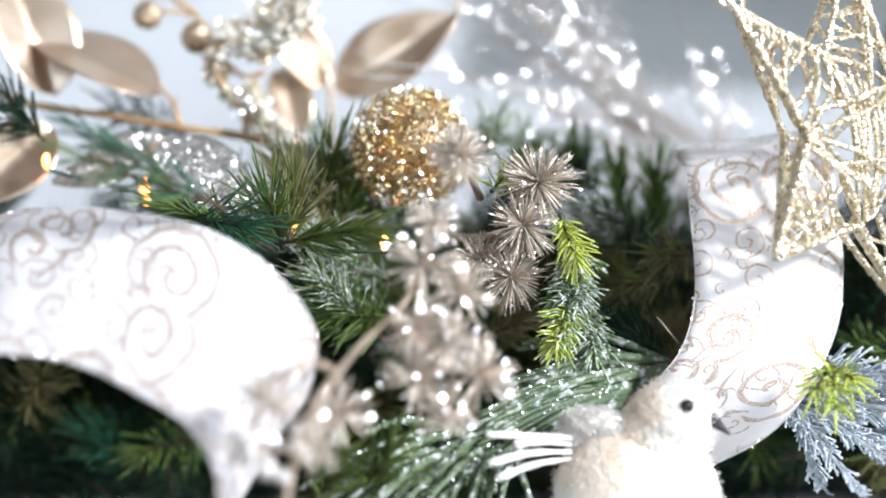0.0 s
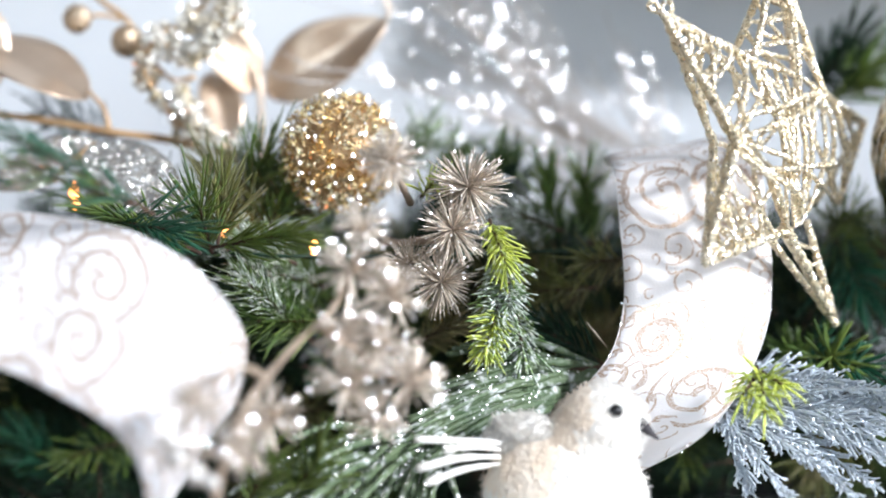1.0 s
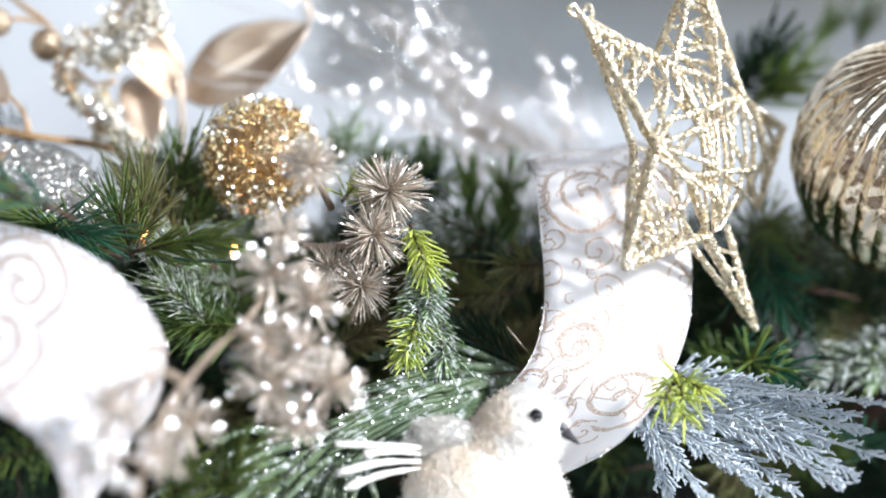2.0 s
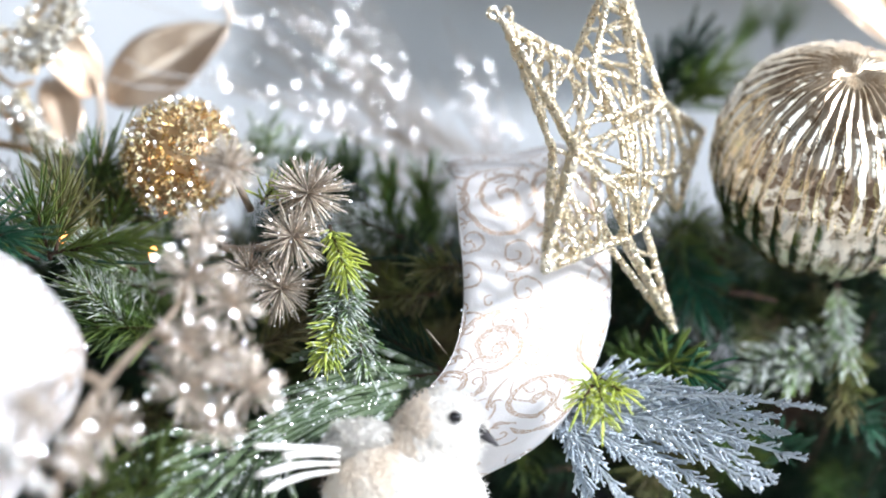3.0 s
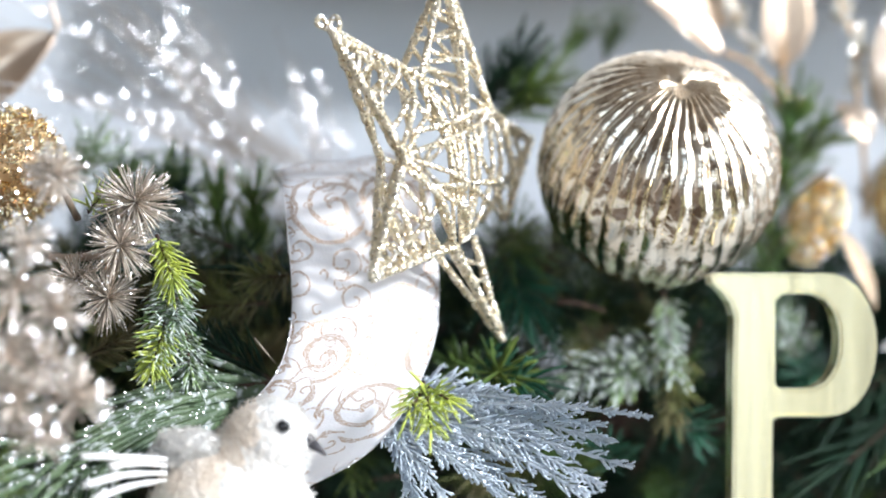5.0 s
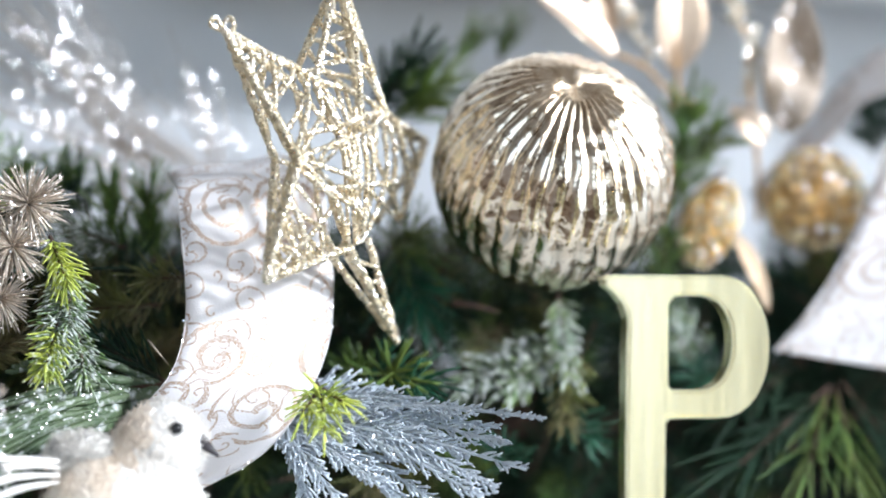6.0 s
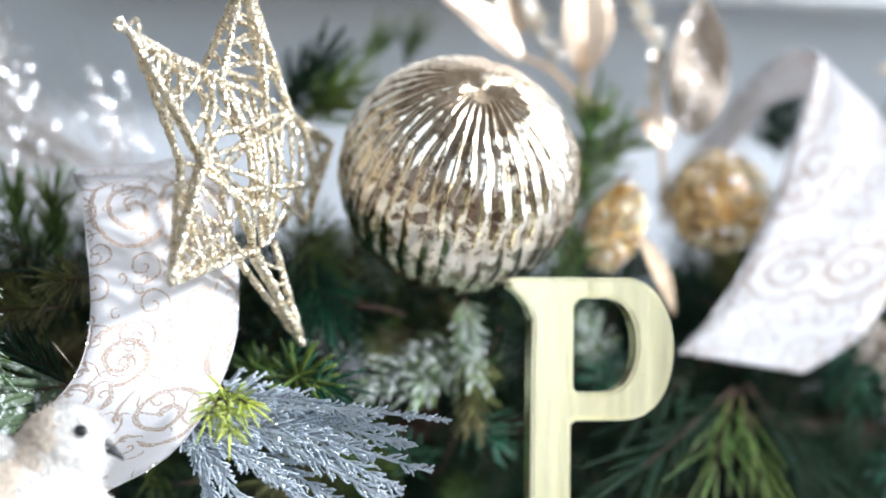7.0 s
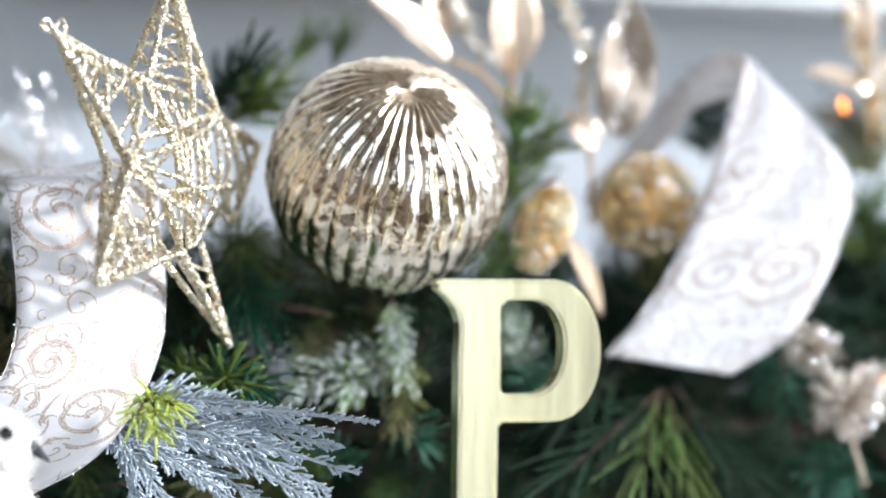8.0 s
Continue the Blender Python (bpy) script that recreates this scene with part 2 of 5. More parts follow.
def mesh_part(name, V, F, material, parent=None, label="", smooth=True, at=None, kind=""):
    me = bpy.data.meshes.new(name)
    o = Vector(at) if at is not None else Vector((0, 0, 0))
    me.from_pydata([tuple(Vector(v) - o) for v in V], [], F)
    if smooth:
        me.polygons.foreach_set("use_smooth", [True] * len(me.polygons))
    for mm in material if isinstance(material, (list, tuple)) else [material]:
        me.materials.append(mm)
    me.update()
    ob = new(name, me)
    ob.location = o
    if parent is not None:
        ob.parent = parent
        base = parent.location if parent.parent is None else parent.location + parent.parent.location
        ob.location = o - Vector(base)
    return tagged(ob, label, kind=kind)


def part(name, bm, material, parent=None, label="", smooth=True):
    me = bpy.data.meshes.new(name)
    bm.to_mesh(me)
    bm.free()
    if smooth:
        me.polygons.foreach_set("use_smooth", [True] * len(me.polygons))
    me.materials.append(material)
    ob = new(name, me)
    ob.parent = parent
    return tagged(ob, label)


def glide(pts, n):
    """A smooth line through the points: n + 1 places."""
    P = [Vector(p) for p in pts]
    P = [P[0] * 2 - P[1]] + P + [P[-1] * 2 - P[-2]]
    out, k = [], len(P) - 3
    for i in range(n + 1):
        s = min(i / n * k, k - 1e-6)
        j = int(s)
        t = s - j
        a, b, c, d = P[j:j + 4]
        out.append(0.5 * (2 * b + (c - a) * t + (2 * a - 5 * b + 4 * c - d) * t * t + (3 * b - a - 3 * c + d) * t ** 3))
    return out


def tube(V, F, pts, r0, r1=None, seg=6, rough=0.0, rng=random):
    """Adds a tapering tube along the points to V and F."""
    r1 = r0 if r1 is None else r1
    n0, m = len(V), len(pts)
    side = None
    for i, p in enumerate(pts):
        ax = (pts[min(i + 1, m - 1)] - pts[max(i - 1, 0)]).normalized()
        side = ax.orthogonal() if side is None else side - ax * side.dot(ax)
        side.normalize()
        oth = ax.cross(side)
        r = (r0 + (r1 - r0) * i / (m - 1)) * (1 + rough * (rng.random() - 0.5))
        for k in range(seg):
            a = 2 * math.pi * k / seg
            V.append(p + (side * math.cos(a) + oth * math.sin(a)) * r)
    for i in range(m - 1):
        for k in range(seg):
            a, b = n0 + i * seg + k, n0 + i * seg + (k + 1) % seg
            F.append((a, b, b + seg, a + seg))
    F.append(tuple(range(n0 + seg - 1, n0 - 1, -1)))
    F.append(tuple(range(n0 + (m - 1) * seg, n0 + m * seg)))


def needle(V, F, base, way, length, width, bend=Vector((0, 0, 0))):
    """One needle: a three-sided blade, bent, with a blunt point."""
    n0 = len(V)
    s = way.orthogonal().normalized()
    t = way.cross(s).normalized()
    for f, w in ((0.0, 0.6), (0.5, 1.0), (0.9, 0.7)):
        p = base + way * length * f + bend * length * f * f
        for a in (0.3, 2.39, 4.49):
            V.append(p + (s * math.cos(a) + t * math.sin(a)) * width * 0.5 * w)
    V.append(base + way * length + bend * length)
    for i in (0, 3):
        for k in range(3):
            a, b = n0 + i + k, n0 + i + (k + 1) % 3
            F.append((a, b, b + 3, a + 3))
    for k in range(3):
        F.append((n0 + 6 + k, n0 + 6 + (k + 1) % 3, n0 + 9))


def unit(rng):
    while True:
        v = Vector((rng.uniform(-1, 1), rng.uniform(-1, 1), rng.uniform(-1, 1)))
        if 0.05 < v.length < 1:
            return v.normalized()


def gem(V, F, c, r, rng, stretch=1.0):
    """A small eight-faced crystal, turned at random."""
    q = Euler((rng.uniform(0, 6.3), rng.uniform(0, 6.3), rng.uniform(0, 6.3))).to_matrix()
    n0 = len(V)
    for v in ((1, 0, 0), (0, 1, 0), (-1, 0, 0), (0, -1, 0), (0, 0, stretch), (0, 0, -stretch)):
        V.append(c + q @ Vector(v) * r)
    for k in range(4):
        F.append((n0 + k, n0 + (k + 1) % 4, n0 + 4))
        F.append((n0 + (k + 1) % 4, n0 + k, n0 + 5))


ICO = bmesh.new()
bmesh.ops.create_icosphere(ICO, subdivisions=2, radius=1)
ICO_V = [v.co.copy() for v in ICO.verts]
ICO_F = [tuple(v.index for v in f.verts) for f in ICO.faces]
ICO.free()


def ball(V, F, c, r, squash=(1, 1, 1)):
    n0 = len(V)
    V.extend(Vector(c) + Vector((v.x * squash[0], v.y * squash[1], v.z * squash[2])) * r for v in ICO_V)
    F.extend(tuple(n0 + i for i in f) for f in ICO_F)


def sequin(V, F, c, r, rng, loose=0.6):
    """A thin six-sided flake that hangs turned towards the windows, more or less."""
    d = (Vector((0.42, -0.87, 0.22)) + unit(rng) * rng.uniform(0, loose)).normalized()
    a = d.orthogonal().normalized()
    b = d.cross(a)
    n0 = len(V)
    for s in (0.0, -0.0002):
        for k in range(6):
            V.append(c + d * s + (a * math.cos(k * math.pi / 3) + b * math.sin(k * math.pi / 3)) * r)
    F.append(tuple(n0 + k for k in range(6)))
    F.append(tuple(n0 + 11 - k for k in range(6)))
    for k in range(6):
        F.append((n0 + k, n0 + 6 + k, n0 + 6 + (k + 1) % 6, n0 + (k + 1) % 6))


# ---- the room ----
def box(name, lo, hi, material, bevel=0.0):
    bm = bmesh.new()
    bmesh.ops.create_cube(bm, size=1)
    for v in bm.verts:
        v.co = Vector([lo[i] + (hi[i] - lo[i]) * (v.co[i] + 0.5) for i in range(3)])
    if bevel:
        bmesh.ops.bevel(bm, geom=bm.edges[:], offset=bevel, segments=3, affect="EDGES", profile=0.5)
    return part(name, bm, material, smooth=False)


WALL_Y, TOP = 1.62, 3.3
X0, X1, Y0 = -2.6, 2.1, -3.4
WIN = (-1.1, 1.4, 0.35, 3.05)     # the east window's y from, to, z from, to
SFILL = (-2.1, 1.5, 0.4, 3.0)        # unseen south window added for fill: x from, to, z from, to
for name, lo, hi, m, label in (
        ("wall_north", (X0 - 0.15, WALL_Y, 0), (X1 + 0.15, WALL_Y + 0.15, TOP), M_WALL, "light grey painted chimney wall behind the garland"),
        ("wall_south_below", (X0 - 0.15, Y0 - 0.15, 0), (X1 + 0.15, Y0, SFILL[2]), M_ROOM, "pale painted wall under the wide added window"),
        ("wall_south_above", (X0 - 0.15, Y0 - 0.15, SFILL[3]), (X1 + 0.15, Y0, TOP), M_ROOM, "pale painted wall over the wide added window"),
        ("wall_south_near", (X0 - 0.15, Y0 - 0.15, SFILL[2]), (SFILL[0], Y0, SFILL[3]), M_ROOM, "pale painted wall beside the wide added window"),
        ("wall_south_far", (SFILL[1], Y0 - 0.15, SFILL[2]), (X1 + 0.15, Y0, SFILL[3]), M_ROOM, "pale painted wall between the added and the tall window"),
        ("wall_west", (X0 - 0.15, Y0, 0), (X0, WALL_Y, TOP), M_ROOM, "plain pale painted side wall of the room"),
        ("floor", (X0 - 0.15, Y0 - 0.15, -0.1), (X1 + 0.15, WALL_Y + 0.15, 0), M_FLOOR, "brown oak floor of the room"),
        ("ceiling", (X0 - 0.15, Y0 - 0.15, TOP), (X1 + 0.15, WALL_Y + 0.15, TOP + 0.1), M_ROOM, "plain pale ceiling of the room"),
        ("wall_east_below", (X1, Y0, 0), (X1 + 0.15, WALL_Y, WIN[2]), M_ROOM, "pale painted wall under the tall window"),
        ("wall_east_above", (X1, Y0, WIN[3]), (X1 + 0.15, WALL_Y, TOP), M_ROOM, "pale painted wall over the tall window"),
        ("wall_east_near", (X1, Y0, WIN[2]), (X1 + 0.15, WIN[0], WIN[3]), M_ROOM, "pale painted wall beside the tall window"),
        ("wall_east_far", (X1, WIN[1], WIN[2]), (X1 + 0.15, WALL_Y, WIN[3]), M_ROOM, "pale painted wall between window and chimney wall")):
    tagged(box(name, lo, hi, m), label, name.split("_")[0], kind="structure")
window_light("daylight_fill", look((X1 + 0.05, (WIN[0] + WIN[1]) / 2, 1.7), (0, (WIN[0] + WIN[1]) / 2, 1.7)), WIN[1] - WIN[0] - 0.1, WIN[3] - WIN[2] - 0.1, 54)
# fill lamp in the added south window; lifts the shaded parts
window_light("daylight_fill", look(((SFILL[0] + SFILL[1]) / 2, Y0 - 0.05, 1.7), ((SFILL[0] + SFILL[1]) / 2, 0, 1.7)), SFILL[1] - SFILL[0] - 0.1, SFILL[3] - SFILL[2] - 0.1, 37)
# added strip that darkens what shows through the garland's lower gaps
tagged(box("dark_strip", (-0.9, 1.598, 1.166), (1.3, WALL_Y - 0.002, 1.238), M_DARKSTRIP, 0.002), "near-black strip added along the wall behind the garland", "trim", kind="structure")
mantel = tagged(box("mantel_shelf", (-1.0, 1.18, 1.115), (1.4, WALL_Y - 0.003, 1.165), M_WHITE, 0.004), "white painted wooden mantel shelf under the garland", "mantel", kind="structure")
tagged(box("mantel_frieze", (-0.9, 1.30, 0.90), (1.3, WALL_Y - 0.003, 1.112), M_WHITE, 0.003), "white painted frieze board under the mantel shelf", "mantel", kind="structure")

# white framed panel on the wall over the garland
panel = thing("picture_frame", "white painted frame hanging on the wall above the garland", "picture frame", at=(0.62, WALL_Y, 1.45))
fx0, fx1, fz, fy = 0.12, 1.25, 1.4456, 1.525


def rail(name, lo, hi):
    bm = bmesh.new()
    bmesh.ops.create_cube(bm, size=1)
    for v in bm.verts:
        v.co = Vector([lo[i] + (hi[i] - lo[i]) * (v.co[i] + 0.5) for i in range(3)]) - panel.location
    bmesh.ops.bevel(bm, geom=bm.edges[:], offset=0.002, segments=2, affect="EDGES")
    return part(name, bm, M_WHITE, panel, smooth=False)


rail("bottom_rail", (fx0, fy, fz), (fx1, WALL_Y - 0.002, fz + 0.05))
rail("top_rail", (fx0, fy, fz + 0.65), (fx1, WALL_Y - 0.002, fz + 0.70))
rail("side_rail", (fx0, fy, fz + 0.052), (fx0 + 0.05, WALL_Y - 0.002, fz + 0.648))
rail("side_rail", (fx1 - 0.05, fy, fz + 0.052), (fx1, WALL_Y - 0.002, fz + 0.648))
rail("backing", (fx0 + 0.052, 1.60, fz + 0.052), (fx1 - 0.052, WALL_Y - 0.002, fz + 0.648))
panel.rotation_euler = (0, radians(1.3), 0)


# ---- ribbons ----
def ribbon(name, label, strips, steps=48, across=10):
    """Wired ribbon: each strip is ruled between the lines of its two edges, with a hem wire along each edge."""
    ob = thing(name, label, "ribbon", "ribbon loops", at=strips[0][0][0])
    for left, right in strips:
        a, b = glide(left, steps), glide(right, steps)
        V, F, uv, run = [], [], [], 0.0
        for i in range(steps + 1):
            if i:
                run += ((a[i] + b[i]) / 2 - (a[i - 1] + b[i - 1]) / 2).length
            ax = ((a[min(i + 1, steps)] + b[min(i + 1, steps)]) - (a[max(i - 1, 0)] + b[max(i - 1, 0)])).normalized()
            nrm = ax.cross(b[i] - a[i]).normalized()
            for k in range(across + 1):
                f = k / across
                ripple = 0.0007 * math.sin(9 * f + run * 90) + 0.0005 * math.sin(run * 210 + 3 * f)
                V.append(a[i].lerp(b[i], f) + nrm * ripple)
                uv.append((run, f * 0.0635))
        w = across + 1
        for i in range(steps):
            for k in range(across):
                F.append((i * w + k, i * w + k + 1, i * w + w + k + 1, i * w + w + k))
        band = mesh_part("band", V, F, M_RIBBON, ob, at=strips[0][0][0])
        layer = band.data.uv_layers.new(name="along")
        for loop in band.data.loops:
            layer.data[loop.index].uv = uv[loop.vertex_index]
        so = band.modifiers.new("cloth", "SOLIDIFY")
        so.thickness, so.offset = 0.0005, 0
        for line in (a, b):
            V, F = [], []
            tube(V, F, line, 0.0003, seg=6, rough=0.9)
            hem = mesh_part("hem_wire", V, F, M_HEM, ob, "glittering pale hem", at=strips[0][0][0])
            rng = random.Random(len(line) + int(line[0].x * 1000))
            V, F = [], []
            for i in range(46):
                k = rng.randrange(steps)
                sequin(V, F, line[k].lerp(line[k + 1], rng.random()) + unit(rng) * 0.001, rng.uniform(0.0002, 0.0005), rng)
            mesh_part("hem_glitter", V, F, M_SEQUIN, hem, "silver glitter flakes", smooth=False, at=strips[0][0][0], kind="stuff")
    return ob


ribbon("ribbon_loop", "wide white satin ribbon loop with tan glitter scrolls", [(
    [(-0.2285, 1.270, 1.3051), (-0.1875, 1.255, 1.3141), (-0.1510, 1.250, 1.3174), (-0.1073, 1.240, 1.3109), (-0.0786, 1.235, 1.2979), (-0.0595, 1.230, 1.2792), (-0.0518, 1.225, 1.2617), (-0.0556, 1.220, 1.2421), (-0.0710, 1.225, 1.2185)],
    [(-0.2141, 1.190, 1.2549), (-0.1763, 1.180, 1.2586), (-0.1487, 1.175, 1.2554), (-0.1235, 1.170, 1.2445), (-0.1030, 1.165, 1.2325), (-0.0930, 1.165, 1.2203), (-0.0890, 1.170, 1.2043), (-0.0909, 1.180, 1.1878), (-0.0993, 1.200, 1.1721)])])
ribbon("ribbon_loop", "wide white satin ribbon curling down behind the bird, tan scrolls", [(
    [(0.1230, 1.430, 1.3385), (0.1110, 1.400, 1.3422), (0.1083, 1.375, 1.3459), (0.1082, 1.345, 1.3418), (0.1084, 1.322, 1.3346), (0.1098, 1.315, 1.3141), (0.1114, 1.310, 1.2903), (0.1097, 1.305, 1.2704), (0.1019, 1.300, 1.2519), (0.0839, 1.310, 1.2324), (0.0619, 1.320, 1.2097)],
    [(0.1734, 1.430, 1.3488), (0.1658, 1.400, 1.3518), (0.1615, 1.375, 1.3543), (0.1684, 1.355, 1.3509), (0.1748, 1.340, 1.3412), (0.1777, 1.335, 1.3194), (0.1787, 1.325, 1.2927), (0.1753, 1.315, 1.2677), (0.1636, 1.305, 1.2426), (0.1444, 1.300, 1.2197), (0.1139, 1.310, 1.2016)])])
ribbon("ribbon_loop", "white satin ribbon twisted into a fold, tan paisley scrolls", [(
    [(0.4781, 1.405, 1.4097), (0.4672, 1.400, 1.3792), (0.4512, 1.395, 1.3398), (0.4338, 1.385, 1.3063), (0.4168, 1.385, 1.2809), (0.4003, 1.385, 1.2628)],
    [(0.4804, 1.405, 1.4072), (0.5036, 1.395, 1.3823), (0.5252, 1.385, 1.3486), (0.5144, 1.375, 1.3122), (0.4895, 1.370, 1.2736), (0.4596, 1.375, 1.2532)]), (
    [(0.4854, 1.420, 1.4101), (0.4818, 1.460, 1.4163), (0.4652, 1.475, 1.4042), (0.4514, 1.485, 1.3827), (0.4301, 1.485, 1.3589), (0.4137, 1.480, 1.3409)],
    [(0.4952, 1.405, 1.3940), (0.4738, 1.430, 1.3917), (0.4597, 1.440, 1.3840), (0.4490, 1.450, 1.3682), (0.4326, 1.455, 1.3469), (0.4191, 1.460, 1.3266)])])


# ---- glass ball ----
def fluted_ball():
    c = Vector((0.2838, 1.345, 1.3470))
    ob = thing("glass_ball", "fluted champagne mercury glass ball ornament, antiqued silver", "ornament", at=c)
    axis = Vector((0.06, -0.66, 0.74)).normalized()
    turn = Vector((0, 0, 1)).rotation_difference(axis).to_matrix()
    R, ribs, nu, nv = 0.056400, 34, 544, 120
    V, F = [], []
    for j in range(nv + 1):
        th = math.pi * j / nv
        for i in range(nu):
            ph = 2 * math.pi * i / nu
            fade = math.sin(th) ** 0.7
            pleat = abs(math.sin(ph * ribs / 2 + 0.5 * math.cos(th) + 0.8 * noise.noise(Vector((3 * math.cos(ph), 3 * math.sin(ph), 3 * th)))))
            r = R * (1 - 0.034 * fade * (1 - pleat) + 0.004 * noise.noise(Vector((14 * math.cos(ph) * math.sin(th), 14 * math.sin(ph) * math.sin(th), 9 * math.cos(th)))) + 0.016 * noise.noise(Vector((6 * math.cos(ph) * math.sin(th), 6 * math.sin(ph) * math.sin(th), 6 * math.cos(th)))))
            z = 0.96 * math.cos(th) - 0.07 * math.exp(-(th / 0.16) ** 2)
            V.append(c + turn @ (Vector((math.sin(th) * math.cos(ph), math.sin(th) * math.sin(ph), z)) * r))
    for j in range(nv):
        for i in range(nu):
            a, b = j * nu + i, j * nu + (i + 1) % nu
            F.append((a, a + nu, b + nu, b))
    mesh_part("glass_body", V, F, M_MERC, ob, at=c)
    V, F = [], []
    tube(V, F, [c + turn @ Vector((0, 0, -R * s)) for s in (0.93, 1.0, 1.06)], 0.009, 0.008, seg=20)
    mesh_part("cap", V, F, M_BRASS, ob, "brass cap on the hidden side", at=c)


fluted_ball()


# ---- brass letter ----
def brass_letter():
    y0, y1 = 1.2216, 1.2376
    ob = thing("letter_holder", "polished brass letter P stocking holder standing on the mantel", "stocking holder", at=(0.3013, 1.2296, 1.165))
    k = 0.0002333
    o = Vector((0.2911, 1.2216, 1.2990))

    def q(u, v):
        return ((u - 815) * k * 1.048, -(v - 495) * k * 1.024)
    outer = [q(*p) for p in ((772, 508), (776, 497), (790, 494), (985, 494))]
    for i in range(1, 16):
        a = math.pi / 2 - math.pi * i / 16
        outer.append(q(975 + 94 * abs(math.cos(a)) ** 0.85, 621 - 127 * math.sin(a)))
    outer += [q(*p) for p in ((975, 748), (884, 748), (882, 1010), (900, 1030), (800, 1030), (812, 1010), (814, 640), (816, 570), (808, 545), (792, 525))]
    inner = [q(*p) for p in ((888, 545), (900, 531), (945, 530))]
    for i in range(1, 12):
        a = math.pi / 2 - math.pi * i / 12
        inner.append(q(940 + 62 * abs(math.cos(a)) ** 0.8, 614 - 84 * math.sin(a)))
    inner += [q(*p) for p in ((945, 698), (895, 698), (888, 690))]
    bm = bmesh.new()
    ring = []
    for loop in (outer, inner):
        vs = [bm.verts.new((o.x + x, y0, o.z + z)) for x, z in loop]
        ring += [bm.edges.new((vs[i], vs[(i + 1) % len(vs)])) for i in range(len(vs))]
    faces = bmesh.ops.triangle_fill(bm, use_beauty=True, use_dissolve=False, edges=ring)
    flat = [f for f in bm.faces]
    ext = bmesh.ops.extrude_face_region(bm, geom=flat)
    for v in ext["geom"]:
        if isinstance(v, bmesh.types.BMVert):
            v.co.y = y1
    bmesh.ops.recalc_face_normals(bm, faces=bm.faces[:])
    sharp = [e for e in bm.edges if len(e.link_faces) == 2 and e.calc_face_angle(0) > 1.2]
    bmesh.ops.bevel(bm, geom=sharp, offset=0.0022, segments=5, affect="EDGES", clamp_overlap=True)
    for v in bm.verts:
        v.co -= ob.location
    part("letter", bm, M_BRASS, ob, smooth=False)
    bm = bmesh.new()
    bmesh.ops.create_cube(bm, size=1)
    for v in bm.verts:
        v.co = Vector((v.co.x * 0.075 + 0.006, v.co.y * 0.05 + 0.005, v.co.z * 0.012 + 0.006))
    bmesh.ops.bevel(bm, geom=bm.edges[:], offset=0.003, segments=3, affect="EDGES")
    part("base", bm, M_BRASS, ob, "weighted brass base plate")


brass_letter()


